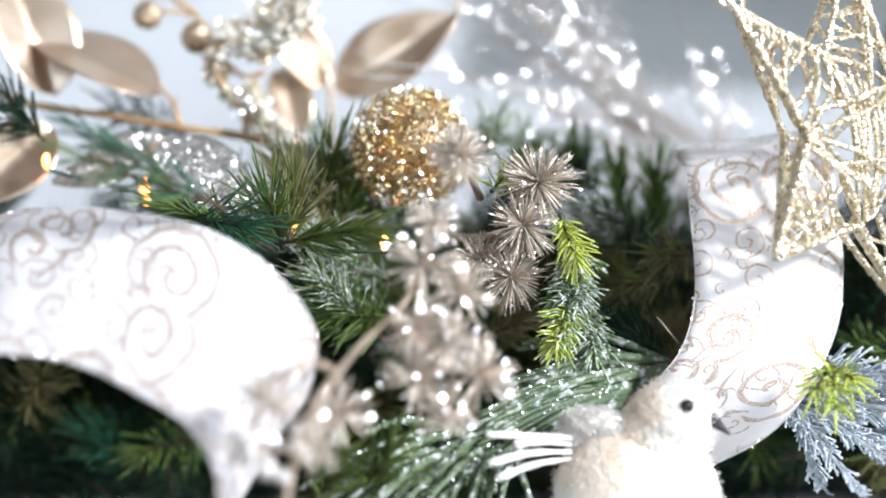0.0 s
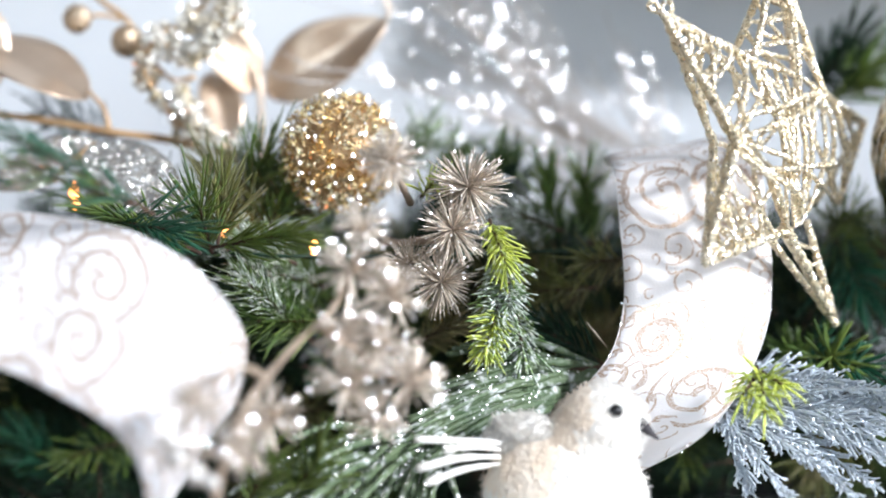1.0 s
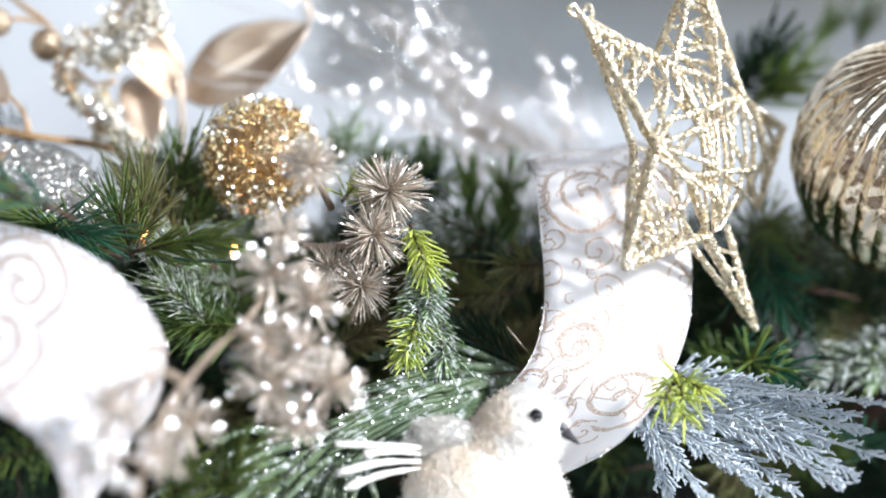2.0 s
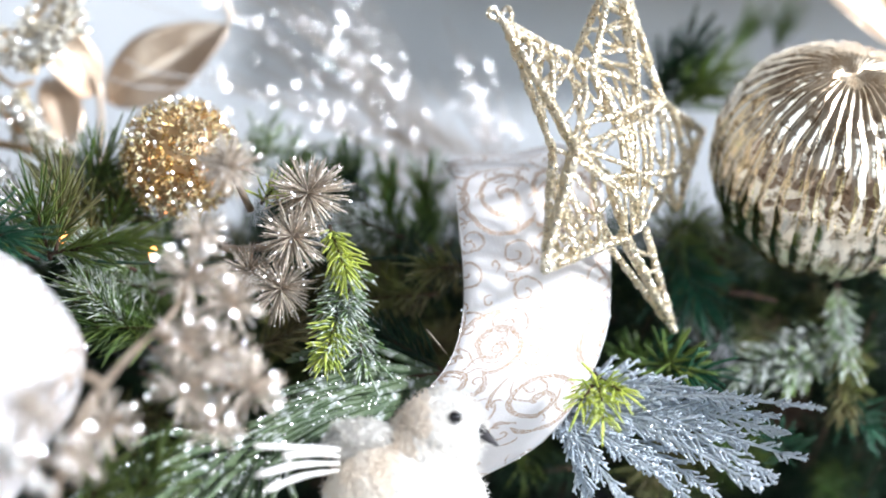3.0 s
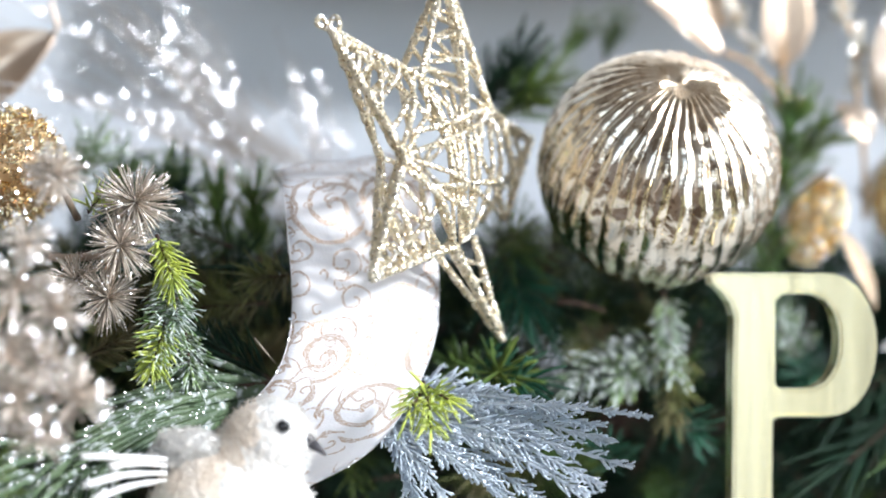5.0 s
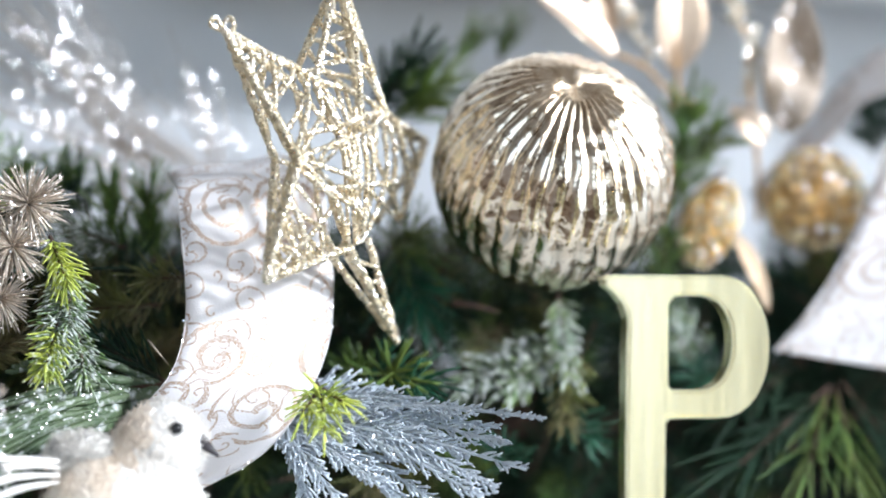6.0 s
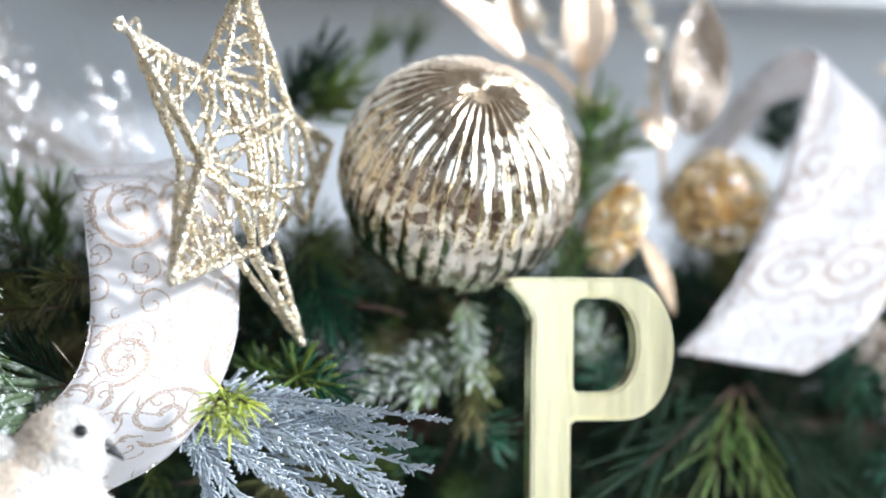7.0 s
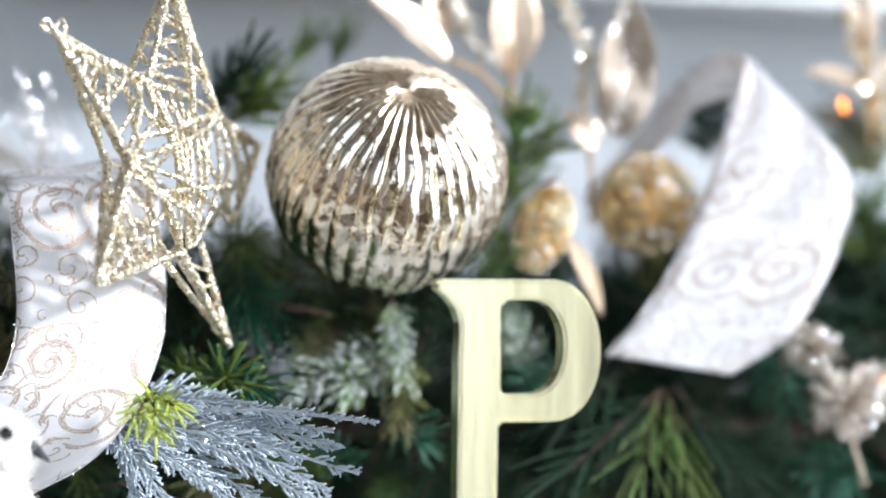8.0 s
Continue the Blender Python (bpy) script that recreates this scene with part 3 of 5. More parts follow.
# ---- wire star ----
def wire_star():
    """A puffed star: doubled rods along the edges of each arm, rungs between them, and bowed strands over the body."""
    rng = random.Random(7)
    tips = [Vector(p) for p in ((0.1255, 1.275, 1.4032), (0.1774, 1.300, 1.4330), (0.2300, 1.385, 1.3618), (0.2092, 1.335, 1.2685), (0.1418, 1.262, 1.2962))]
    inn = [Vector(p) for p in ((0.1622, 1.298, 1.3845), (0.1983, 1.335, 1.3721), (0.2081, 1.355, 1.3232), (0.1791, 1.308, 1.3107), (0.1530, 1.278, 1.3491))]
    mid = sum(inn, Vector()) / 5
    face = (tips[0] - tips[3]).cross(tips[1] - tips[4]).normalized()
    if face.y > 0:
        face = -face
    front, back = mid + face * 0.016, mid - face * 0.014
    ob = thing("wire_star", "pale gold glitter star woven from wire, leaning on the ribbon", "star ornament", at=mid)
    lines = []

    def strand(name, pts, r, n=14, rough=0.45):
        V, F = [], []
        line = [p + unit(rng) * 0.0002 for p in glide(pts, n)]
        lines.append((line, r))
        tube(V, F, line, r, seg=6, rough=rough, rng=rng)
        mesh_part(name, V, F, M_GOLDGL, ob, at=mid)

    def edge(i, j, s, depth):
        """A place on the edge of arm i towards inner corner j, pushed forward or back."""
        corner = inn[3].lerp(inn[2], 0.35) if (i, j) == (3, 2) else inn[j]
        return tips[i].lerp(corner, s) + face * depth * s

    for i in range(5):
        for j in (i, (i + 4) % 5):
            for depth in (0.007, -0.008):               # two rods along each edge, front and back
                strand("frame_wire", [edge(i, j, s, depth) for s in (0, 0.5, 1)], 0.0018, 26)
            if (i, j) in ((0, 4), (4, 4), (4, 3), (3, 3)):     # wound twice where the star is heaviest
                strand("frame_wire", [edge(i, j, s, 0.003) + unit(rng) * 0.0006 for s in (0.02, 0.5, 1)], 0.0015, 26)
        if i in (0, 1, 4):                              # the ridge down the middle of the arm
            strand("frame_wire", [tips[i], tips[i].lerp(front, 0.45) + face * 0.004, tips[i].lerp(front, 0.85)], 0.0013, 22)

    RUNGS = {0: ((0.12, 0.18), (0.30, 0.22), (0.62, 0.50), (0.90, 0.80), (0.20, 0.34), (0.42, 0.36), (0.50, 0.66), (0.74, 0.60), (0.80, 0.95)), 1: ((0.18, 0.20), (0.36, 0.37), (0.62, 0.40), (0.44, 0.66), (0.70, 0.86), (0.92, 0.74)),
             2: ((0.35, 0.5), (0.6, 0.75), (0.8, 0.7)), 3: ((0.28, 0.16), (0.42, 0.46), (0.62, 0.60), (0.86, 0.72)), 4: ((0.16, 0.22), (0.30, 0.48), (0.52, 0.38), (0.60, 0.84), (0.80, 0.66), (0.92, 0.98), (0.70, 0.52))}
    for i, pairs in RUNGS.items():
        for n, (sa, sb) in enumerate(pairs):
            for depth, lift in ((0.007, 0.006), (-0.008, -0.005)) if i in (0, 1, 4) else ((0.007, 0.004),):
                a, b = edge(i, i, sa, depth), edge(i, (i + 4) % 5, sb, depth)
                if depth < 0:
                    a, b = edge(i, i, sb, depth), edge(i, (i + 4) % 5, sa, depth)
                strand("rung_wire", [a, a.lerp(b, 0.5) + face * lift * (sa + sb) / 2 + unit(rng) * 0.0035 * (sa + sb) / 2, b], rng.uniform(0.0010, 0.0014), 12)

    for k in range(8):                                  # bowed strands from the lower corner up over the body
        f = k / 7
        foot = inn[3].lerp(inn[2], 0.10 + 0.10 * f) + face * 0.007
        top = inn[0].lerp(inn[1], f) + face * 0.006 + Vector((0, 0, rng.uniform(-0.006, 0.006)))
        bow = Vector((-0.003 - 0.001 * f, 0.003 * f, -0.004)) + unit(rng) * 0.0015
        strand("weave_wire", [foot, foot.lerp(top, 0.30) + bow + face * 0.009, foot.lerp(top, 0.65) + bow + face * 0.011, top], rng.uniform(0.0011, 0.0014), 30)
    for a, b, lift in ((inn[4], inn[1], 0.010), (inn[4], inn[2], 0.012), (inn[0], inn[2], 0.008), (inn[4].lerp(inn[3], 0.35), inn[2].lerp(inn[1], 0.35), 0.012), (inn[0], inn[3], 0.009),
                       (inn[4].lerp(inn[3], 0.2), inn[3].lerp(inn[2], 0.2), 0.009), (inn[4], inn[3], 0.006), (inn[4], inn[0], 0.006), (inn[0], inn[1], 0.005), (inn[1], inn[2], 0.004), (inn[4].lerp(inn[0], 0.3), inn[1], 0.008)):
        a, b = a + face * 0.006, b + face * 0.006
        strand("weave_wire", [a, a.lerp(b, 0.33) + face * lift, a.lerp(b, 0.66) + face * lift + unit(rng) * 0.003, b], rng.uniform(0.0011, 0.0014), 28)
    for a, b in ((0, 2), (1, 3), (4, 1)):               # a few strands cross at the back
        strand("weave_wire", [inn[a] - face * 0.007, back, inn[b] - face * 0.007], 0.0012, 24)
    t = tips[0]
    for dx in (-0.0045, 0.0012):                        # hanging loops at the tip
        strand("loop", [t, t + Vector((dx - 0.0022, 0, 0.003)), t + Vector((dx, 0, 0.0065)), t + Vector((dx + 0.0024, 0, 0.003)), t + Vector((0.001, 0, -0.001))], 0.0011, 18)
    V, F = [], []
    for line, r in lines:
        for k in range(int(len(line) * 0.55)):
            i = rng.randrange(len(line) - 1)
            sequin(V, F, line[i].lerp(line[i + 1], rng.random()) + Vector((0.4, -0.8, 0.3)) * r * 1.05, rng.uniform(0.0003, 0.0007), rng)
    mesh_part("glitter", V, F, M_SEQUIN, ob, "coarse silver glitter flakes", smooth=False, at=mid, kind="stuff")


wire_star()


# ---- beaded balls ----
def beaded_ball(c, r, label, seed, long=1.0, lean=0.0, name="beaded_ball"):
    """A core crusted with bugle beads; long and lean stretch it into a pod."""
    rng = random.Random(seed)
    c = Vector(c)
    turn = Matrix.Rotation(lean, 3, "Y") @ Matrix.Diagonal((1, 1, long))
    ob = thing(name, label, "ornament", "beaded balls", at=c)
    V, F = [], []
    ball(V, F, (0, 0, 0), r * 0.9)
    mesh_part("core", [c + turn @ v for v in V], F, M_STEMGD, ob, at=c)
    V, F = [], []
    for i in range(3600):
        d = unit(rng)
        t = (d.cross(unit(rng)).normalized() + d * rng.uniform(-0.1, 1.6)).normalized()
        p = c + turn @ (d * r * rng.uniform(0.86, 1.05))
        L = rng.uniform(0.0012, 0.0036)
        tube(V, F, [p - t * L / 2, p + t * L / 2], rng.uniform(0.00025, 0.00052), seg=4)
    mesh_part("beading", V, F, M_BEAD, ob, "gold bugle beads", smooth=False, at=c, kind="stuff")
    V, F = [], []
    for i in range(160):
        sequin(V, F, c + turn @ (unit(rng) * r * rng.uniform(1.0, 1.06)), rng.uniform(0.0004, 0.0011), rng)
    mesh_part("glitter", V, F, M_SEQUIN, ob, "silver glitter flakes", smooth=False, at=c, kind="stuff")


beaded_ball((-0.0149, 1.352, 1.3462), 0.026804, "ball crusted with gold glass beads in the pine", 1)
beaded_ball((0.4337, 1.428, 1.3370), 0.025044, "ball crusted with gold beads beside the white ribbon", 2)
beaded_ball((0.3740, 1.405, 1.3240), 0.0125, "champagne seed pod crusted with gold beads", 3, 1.75, 0.42, "beaded_pod")


# ---- bird ornament ----
def bird():
    rng = random.Random(4)
    c = Vector((0.0838, 1.270, 1.1986))
    V, F, fm, share = [], [], [], []

    def blob(centre, r, sq, mi, fuzz=0.0, tilt=0.0):
        n0, f0 = len(V), len(F)
        bm = bmesh.new()
        bmesh.ops.create_icosphere(bm, subdivisions=4, radius=1)
        q = Euler((0, tilt, 0)).to_matrix()
        for v in bm.verts:
            d = v.co.copy()
            w = 1 + fuzz * (noise.noise(d * 5) * 0.5 + noise.noise(d * 14) * 0.5)
            V.append(Vector(centre) + q @ Vector((d.x * sq[0], d.y * sq[1], d.z * sq[2])) * r * w)
        for f in bm.faces:
            F.append(tuple(n0 + v.index for v in f.verts))
            share.append(mi(f.calc_center_median()) if callable(mi) else 0)
            fm.append((1 if share[-1] > 0.6 else 0) if callable(mi) else mi)
        bm.free()

    tan_back = lambda p: min(1, max(0, (0.0 - p.x) / 0.5)) * min(1, max(0, (p.z + 0.5) / 0.5))
    blob((0.0836, 1.275, 1.1933), 0.036457, (1.0, 0.8, 0.92), tan_back, 0.05, 0.35)
    blob((0.0986, 1.268, 1.2273), 0.018854, (1.0, 0.9, 0.92), tan_back, 0.04)
    blob((0.0924, 1.272, 1.2154), 0.023035, (0.9, 0.85, 1.0), tan_back, 0.05)
    blob((0.0671, 1.266, 1.2250), 0.011101, (1.35, 0.6, 0.55), 0, 0.5, 0.15)
    blob((0.0595, 1.268, 1.2205), 0.008218, (1.3, 0.6, 0.6), 0, 0.5, 0.1)
    blob((0.1031, 1.252, 1.2337), 0.002863, (1, 0.7, 1), 2)
    n0 = len(V)
    beak = [Vector((0.1126, 1.262, 1.2286)), Vector((0.1176, 1.259, 1.2249)), Vector((0.1218, 1.257, 1.2214))]
    tube(V, F, beak, 0.0037, 0.0005, seg=10)
    fm += [3] * (len(F) - len(fm))
    for i in range(4):                                     # fluffy tail plumes
        f = i / 3
        a = Vector((0.0544, 1.262, 1.2197)) + Vector((0, rng.uniform(-0.002, 0.002), -0.009 * f))
        b = Vector((0.0195, 1.245, 1.2231)) + Vector((rng.uniform(-0.003, 0.012), rng.uniform(-0.006, 0.004), -0.0185 * f + rng.uniform(-0.001, 0.001)))
        tube(V, F, glide([a, a.lerp(b, 0.5) + Vector((0, 0, rng.uniform(0, 0.002))), b], 8), 0.0010, 0.0018, seg=8, rough=0.5, rng=rng)
        fm += [0] * (len(F) - len(fm))
    tube(V, F, glide([(0.0621, 1.272, 1.2154), (0.0536, 1.272, 1.2198), (0.0488, 1.272, 1.2154)], 8), 0.0012, 0.0008, seg=6)
    fm += [4] * (len(F) - len(fm))
    for s in (-0.012, 0.012):                               # wire legs down to the shelf
        tube(V, F, [Vector((c.x + s, 1.275, 1.20)), Vector((c.x + s * 1.3, 1.275, 1.165))], 0.0012, seg=6)
        fm += [4] * (len(F) - len(fm))
    skin = [i for i, f in enumerate(F[:len(share)]) if fm[i] in (0, 1)]
    for k in range(15000):                                   # short fleece
        i = rng.choice(skin)
        p = (V[F[i][0]] + V[F[i][1]] + V[F[i][2]]) / 3
        nrm = (V[F[i][1]] - V[F[i][0]]).cross(V[F[i][2]] - V[F[i][0]]).normalized()
        needle(V, F, p - nrm * 0.0003, (nrm + unit(rng) * 0.8).normalized(), rng.uniform(0.0012, 0.0036), 0.00032, unit(rng) * 0.3)
        fm += [1 if rng.random() < share[i] else 0] * (len(F) - len(fm))
    ob = mesh_part("bird_ornament", V, F, [M_BIRD, M_BIRDTAN, M_BLACK, M_BEAK, M_RUST], at=(c.x, 1.275, 1.165))
    tagged(ob, "small white fleece bird ornament with tan back", "bird ornament")
    ob.data.polygons.foreach_set("material_index", fm)


bird()


# ---- leaves and stems ----
def leaf(parent, base, tip, width, up, material, curl=0.18, fold=0.25, wave=0.0):
    base, tip, up = Vector(base), Vector(tip), Vector(up).normalized()
    ax = tip - base
    L = ax.length
    ax.normalize()
    side = ax.cross(up).normalized()
    nrm = side.cross(ax).normalized()
    V, F, nu, nv = [], [], 22, 10
    for i in range(nu + 1):
        s = i / nu
        w = width / 2 * (math.sin(math.pi * s ** 0.8) ** 0.75 if 0 < s < 1 else 0) + 0.0004
        for k in range(nv + 1):
            f = 2 * k / nv - 1
            lift = fold * w * abs(f) ** 1.4 - curl * L * (s - 0.5) ** 2 + wave * w * math.sin(7 * s + 2 * f) - 0.05 * w * math.exp(-(f / 0.1) ** 2)
            V.append(base + ax * L * s + side * w * f + nrm * lift)
    w = nv + 1
    for i in range(nu):
        for k in range(nv):
            F.append((i * w + k, i * w + k + 1, i * w + w + k + 1, i * w + w + k))
    ob = mesh_part("leaf", V, F, material, parent, at=base)
    so = ob.modifiers.new("blade", "SOLIDIFY")
    so.thickness, so.offset = 0.0006, 0
    return ob


def dust(leaf_ob, base, tip, width, seed, n=60):
    """Coarse glitter flakes scattered over a leaf."""
    rng = random.Random(seed)
    base, tip = Vector(base), Vector(tip)
    side = (tip - base).cross(Vector((0, -1, 0))).normalized()
    V, F = [], []
    for i in range(n):
        f = rng.uniform(0.06, 0.94)
        sequin(V, F, base.lerp(tip, f) + side * rng.uniform(-0.5, 0.5) * width * math.sin(math.pi * f) + Vector((0, -0.004, 0)), rng.uniform(0.0004, 0.0010), rng)
    mesh_part("glitter", V, F, M_SEQUIN, leaf_ob, "coarse silver glitter flakes", smooth=False, at=base, kind="stuff")


def stem(parent, pts, r0, r1, material, name="stem", n=20, seg=8, rough=0.25):
    V, F = [], []
    tube(V, F, glide(pts, n), r0, r1, seg=seg, rough=rough)
    return mesh_part(name, V, F, material, parent, at=pts[0])


FRONT = (0.1, -1, 0.35)
o = (-0.1211, 1.400, 1.3569)
gold = thing("gold_leaf_spray", "spray of champagne gold leaves on a bronze stem", "leaf spray", "leaf sprays", at=o)
stem(gold, [(-0.2252, 1.400, 1.3804), (-0.1932, 1.400, 1.3683), (-0.1558, 1.400, 1.3627), (-0.1211, 1.400, 1.3569), (-0.0924, 1.410, 1.3532), (-0.0606, 1.420, 1.3450)], 0.0016, 0.002, M_STEMGD)
stem(gold, [(-0.1243, 1.400, 1.3585), (-0.1270, 1.400, 1.3683), (-0.1340, 1.395, 1.3769)], 0.0012, 0.0009, M_STEMGD)
leaf(gold, (-0.1329, 1.395, 1.3753), (-0.1960, 1.405, 1.4021), 0.040032, (0.1, -0.6, 0.9), M_LEAF, 0.2, 0.2)
leaf(gold, (-0.1825, 1.400, 1.3737), (-0.2080, 1.410, 1.4347), 0.040032, (0.5, -1, 0.1), M_LEAF, 0.2, 0.35)
leaf(gold, (-0.1960, 1.420, 1.4099), (-0.1865, 1.420, 1.4356), 0.016013, FRONT, M_LEAF, 0.2, 0.2)
leaf(gold, (-0.1799, 1.370, 1.3564), (-0.2188, 1.360, 1.3210), 0.033951, (0.3, -0.9, 0.5), M_LEAF, 0.2, 0.3)
o = (-0.0546, 1.440, 1.3525)
gold = thing("gold_leaf_spray", "upright stem of pale gold leaves before the wall", "leaf spray", "leaf sprays", at=o)
stem(gold, [(-0.0549, 1.440, 1.3428), (-0.0543, 1.440, 1.3662), (-0.0560, 1.440, 1.3854), (-0.0609, 1.440, 1.4019), (-0.0674, 1.450, 1.4302)], 0.0016, 0.0011, M_LEAF)
leaf(gold, (-0.0527, 1.440, 1.3777), (0.0066, 1.430, 1.4134), 0.033489, (0.3, -0.9, 0.4), M_LEAF, 0.12, 0.22, 0.12)
leaf(gold, (-0.0560, 1.440, 1.3799), (-0.0853, 1.425, 1.4157), 0.026078, (0.4, -1, 0.2), M_LEAF, 0.2, 0.3, 0.08)
leaf(gold, (-0.0779, 1.440, 1.3895), (-0.0687, 1.420, 1.3485), 0.020588, (0.3, -1, 0.1), M_LEAF, 0.3, 0.35, 0.1)
stem(gold, [(0.0060, 1.430, 1.4121), (0.0077, 1.430, 1.4175), (0.0044, 1.430, 1.4284)], 0.001, 0.0008, M_LEAF)
o = (-0.1151, 1.360, 1.3366)
sil = thing("glitter_leaf_spray", "silver glitter leaves tucked under the gold stem", "leaf spray", "leaf sprays", at=o)
leaf(sil, (-0.1293, 1.360, 1.3508), (-0.0837, 1.335, 1.3105), 0.038459, (0.3, -0.9, 0.5), M_SILVGL, 0.15, 0.15)
leaf(sil, (-0.1220, 1.380, 1.3471), (-0.1662, 1.375, 1.3448), 0.020893, (0.1, -0.8, 0.8), M_SILVGL, 0.15, 0.2)
leaf(sil, (-0.1447, 1.370, 1.3368), (-0.1812, 1.370, 1.3316), 0.019587, (0.1, -0.8, 0.8), M_SILVGL, 0.15, 0.2)
stem(sil, [(-0.1220, 1.380, 1.3471), (-0.1297, 1.378, 1.3502), (-0.1449, 1.372, 1.3369)], 0.001, 0.001, M_STEMGD)

# behind the glass ball
o = (0.3642, 1.438, 1.3823)
rgt = thing("gold_leaf_spray", "champagne leaves rising behind the glass ball", "leaf spray", "leaf sprays", at=o)
stem(rgt, [(0.3657, 1.438, 1.3739), (0.3656, 1.438, 1.3965), (0.3640, 1.438, 1.4276), (0.3581, 1.438, 1.4557)], 0.0014, 0.001, M_STEMGD)
leaf(rgt, (0.3656, 1.438, 1.4007), (0.3639, 1.432, 1.4580), 0.028783, (0.3, -1, 0.2), M_LEAF, 0.2, 0.3)
leaf(rgt, (0.3338, 1.432, 1.4081), (0.2895, 1.425, 1.4400), 0.023203, (0.2, -0.8, 0.7), M_LEAF, 0.2, 0.3)
stem(rgt, [(0.3656, 1.438, 1.3852), (0.3489, 1.435, 1.4016), (0.3338, 1.432, 1.4081)], 0.001, 0.001, M_STEMGD)
leaf(rgt, (0.3351, 1.438, 1.4213), (0.3234, 1.438, 1.4519), 0.020559, FRONT, M_LEAF, 0.2, 0.3)
o = (0.4051, 1.432, 1.3544)
rgt = thing("glitter_leaf_spray", "upright silver glitter leaf and small gold leaf", "leaf spray", "leaf sprays", at=o)
stem(rgt, [(0.4055, 1.432, 1.3261), (0.4051, 1.432, 1.3544), (0.4020, 1.432, 1.3826), (0.4005, 1.432, 1.4109)], 0.0014, 0.001, M_STEMGD)
dust(leaf(rgt, (0.4206, 1.432, 1.3702), (0.4256, 1.430, 1.4419), 0.030, (-0.2, -1, 0.1), M_CHAMPGL, 0.12, 0.35, 0.28), (0.4206, 1.432, 1.3702), (0.4256, 1.430, 1.4419), 0.030, 61)
leaf(rgt, (0.4061, 1.425, 1.3649), (0.3913, 1.430, 1.3838), 0.016299, (0.4, -1, 0.3), M_LEAF, 0.3, 0.4)
leaf(rgt, (0.3604, 1.415, 1.3143), (0.3870, 1.430, 1.3541), 0.016184, (-1, -0.6, 0.1), M_LEAF, 0.3, 0.35)
leaf(rgt, (0.3865, 1.400, 1.3199), (0.4038, 1.400, 1.2813), 0.0085, (0.3, -1, 0.1), M_BERRY, 0.3, 0.35)
o = (0.5456, 1.445, 1.3857)
rgt = thing("gold_leaf_spray", "orange gold leaf catching a warm light", "leaf spray", "leaf sprays", at=o)
leaf(rgt, (0.5548, 1.445, 1.4004), (0.5201, 1.438, 1.4066), 0.015150, (0, -0.7, 0.8), M_LEAF, 0.2, 0.3)
stem(rgt, [(0.5580, 1.445, 1.3684), (0.5564, 1.445, 1.4004), (0.5546, 1.445, 1.4558)], 0.0014, 0.001, M_STEMGD)
leaf(rgt, (0.5563, 1.445, 1.4150), (0.5454, 1.445, 1.4556), 0.019282, FRONT, M_CHAMPGL, 0.2, 0.3)
leaf(rgt, (0.5579, 1.445, 1.3888), (0.5795, 1.445, 1.4272), 0.019282, FRONT, M_CHAMPGL, 0.2, 0.3)


# ---- iced sprays and berries ----
def iced_spray(label, lines, seed, size, count, glow=M_CRYST):
    rng = random.Random(seed)
    ob = thing("iced_spray", label, "crystal spray", "iced sprays", at=lines[0][0])
    for pts in lines:
        stem(ob, pts, 0.0016, 0.001, M_STEMGD, "twig")
        V, F = [], []
        for p in glide(pts, count):
            for k in range(3):
                gem(V, F, p + unit(rng) * rng.uniform(0.4, 1.0) * size * 1.6, size * rng.uniform(0.35, 0.8), rng, rng.uniform(0.8, 1.5))
        mesh_part("crystal_crust", V, F, glow, ob, smooth=False, at=lines[0][0], kind="stuff")
        V, F = [], []
        for p in glide(pts, 26):
            sequin(V, F, p + unit(rng) * size * 2.0, rng.uniform(0.0003, 0.0008), rng)
        mesh_part("glitter", V, F, M_SEQUIN, ob, "silver glitter flakes", smooth=False, at=lines[0][0], kind="stuff")
    return ob


iced_spray("twig crusted with pale ice crystals before the wall", [
    [(-0.0651, 1.400, 1.3478), (-0.0838, 1.400, 1.3550), (-0.0971, 1.400, 1.3683), (-0.1078, 1.400, 1.3857), (-0.1025, 1.400, 1.4017), (-0.0881, 1.405, 1.4101), (-0.0763, 1.410, 1.4239)],
    [(-0.1025, 1.400, 1.4017), (-0.0888, 1.395, 1.3934), (-0.0752, 1.390, 1.4010), (-0.0633, 1.390, 1.4116)],
    [(-0.0881, 1.405, 1.4101), (-0.0758, 1.400, 1.4057), (-0.0651, 1.400, 1.4231)],
    [(-0.0755, 1.395, 1.3508), (-0.0875, 1.395, 1.3668), (-0.0915, 1.395, 1.3734)]], 11, 0.0042, 42)
iced_spray("crystal drops on a stem behind the glass ball", [
    [(0.4013, 1.435, 1.3913), (0.4027, 1.435, 1.4112), (0.3953, 1.435, 1.4280), (0.3879, 1.435, 1.4477)],
    [(0.3518, 1.435, 1.4073), (0.3402, 1.435, 1.4268), (0.3314, 1.435, 1.4434)]], 12, 0.0036, 26)
iced_spray("gold crystal twig beside the glass ball", [
    [(0.3708, 1.405, 1.3060), (0.3737, 1.400, 1.3198), (0.3820, 1.405, 1.3365)],
    [(0.3642, 1.432, 1.3848), (0.3695, 1.430, 1.3806)]], 13, 0.0040, 22, M_BEAD)
iced_spray("sparkling twig at the top of the garland", [
    [(0.5642, 1.445, 1.3714), (0.5548, 1.445, 1.4092), (0.5455, 1.445, 1.4381)]], 14, 0.0036, 26, M_BEAD)

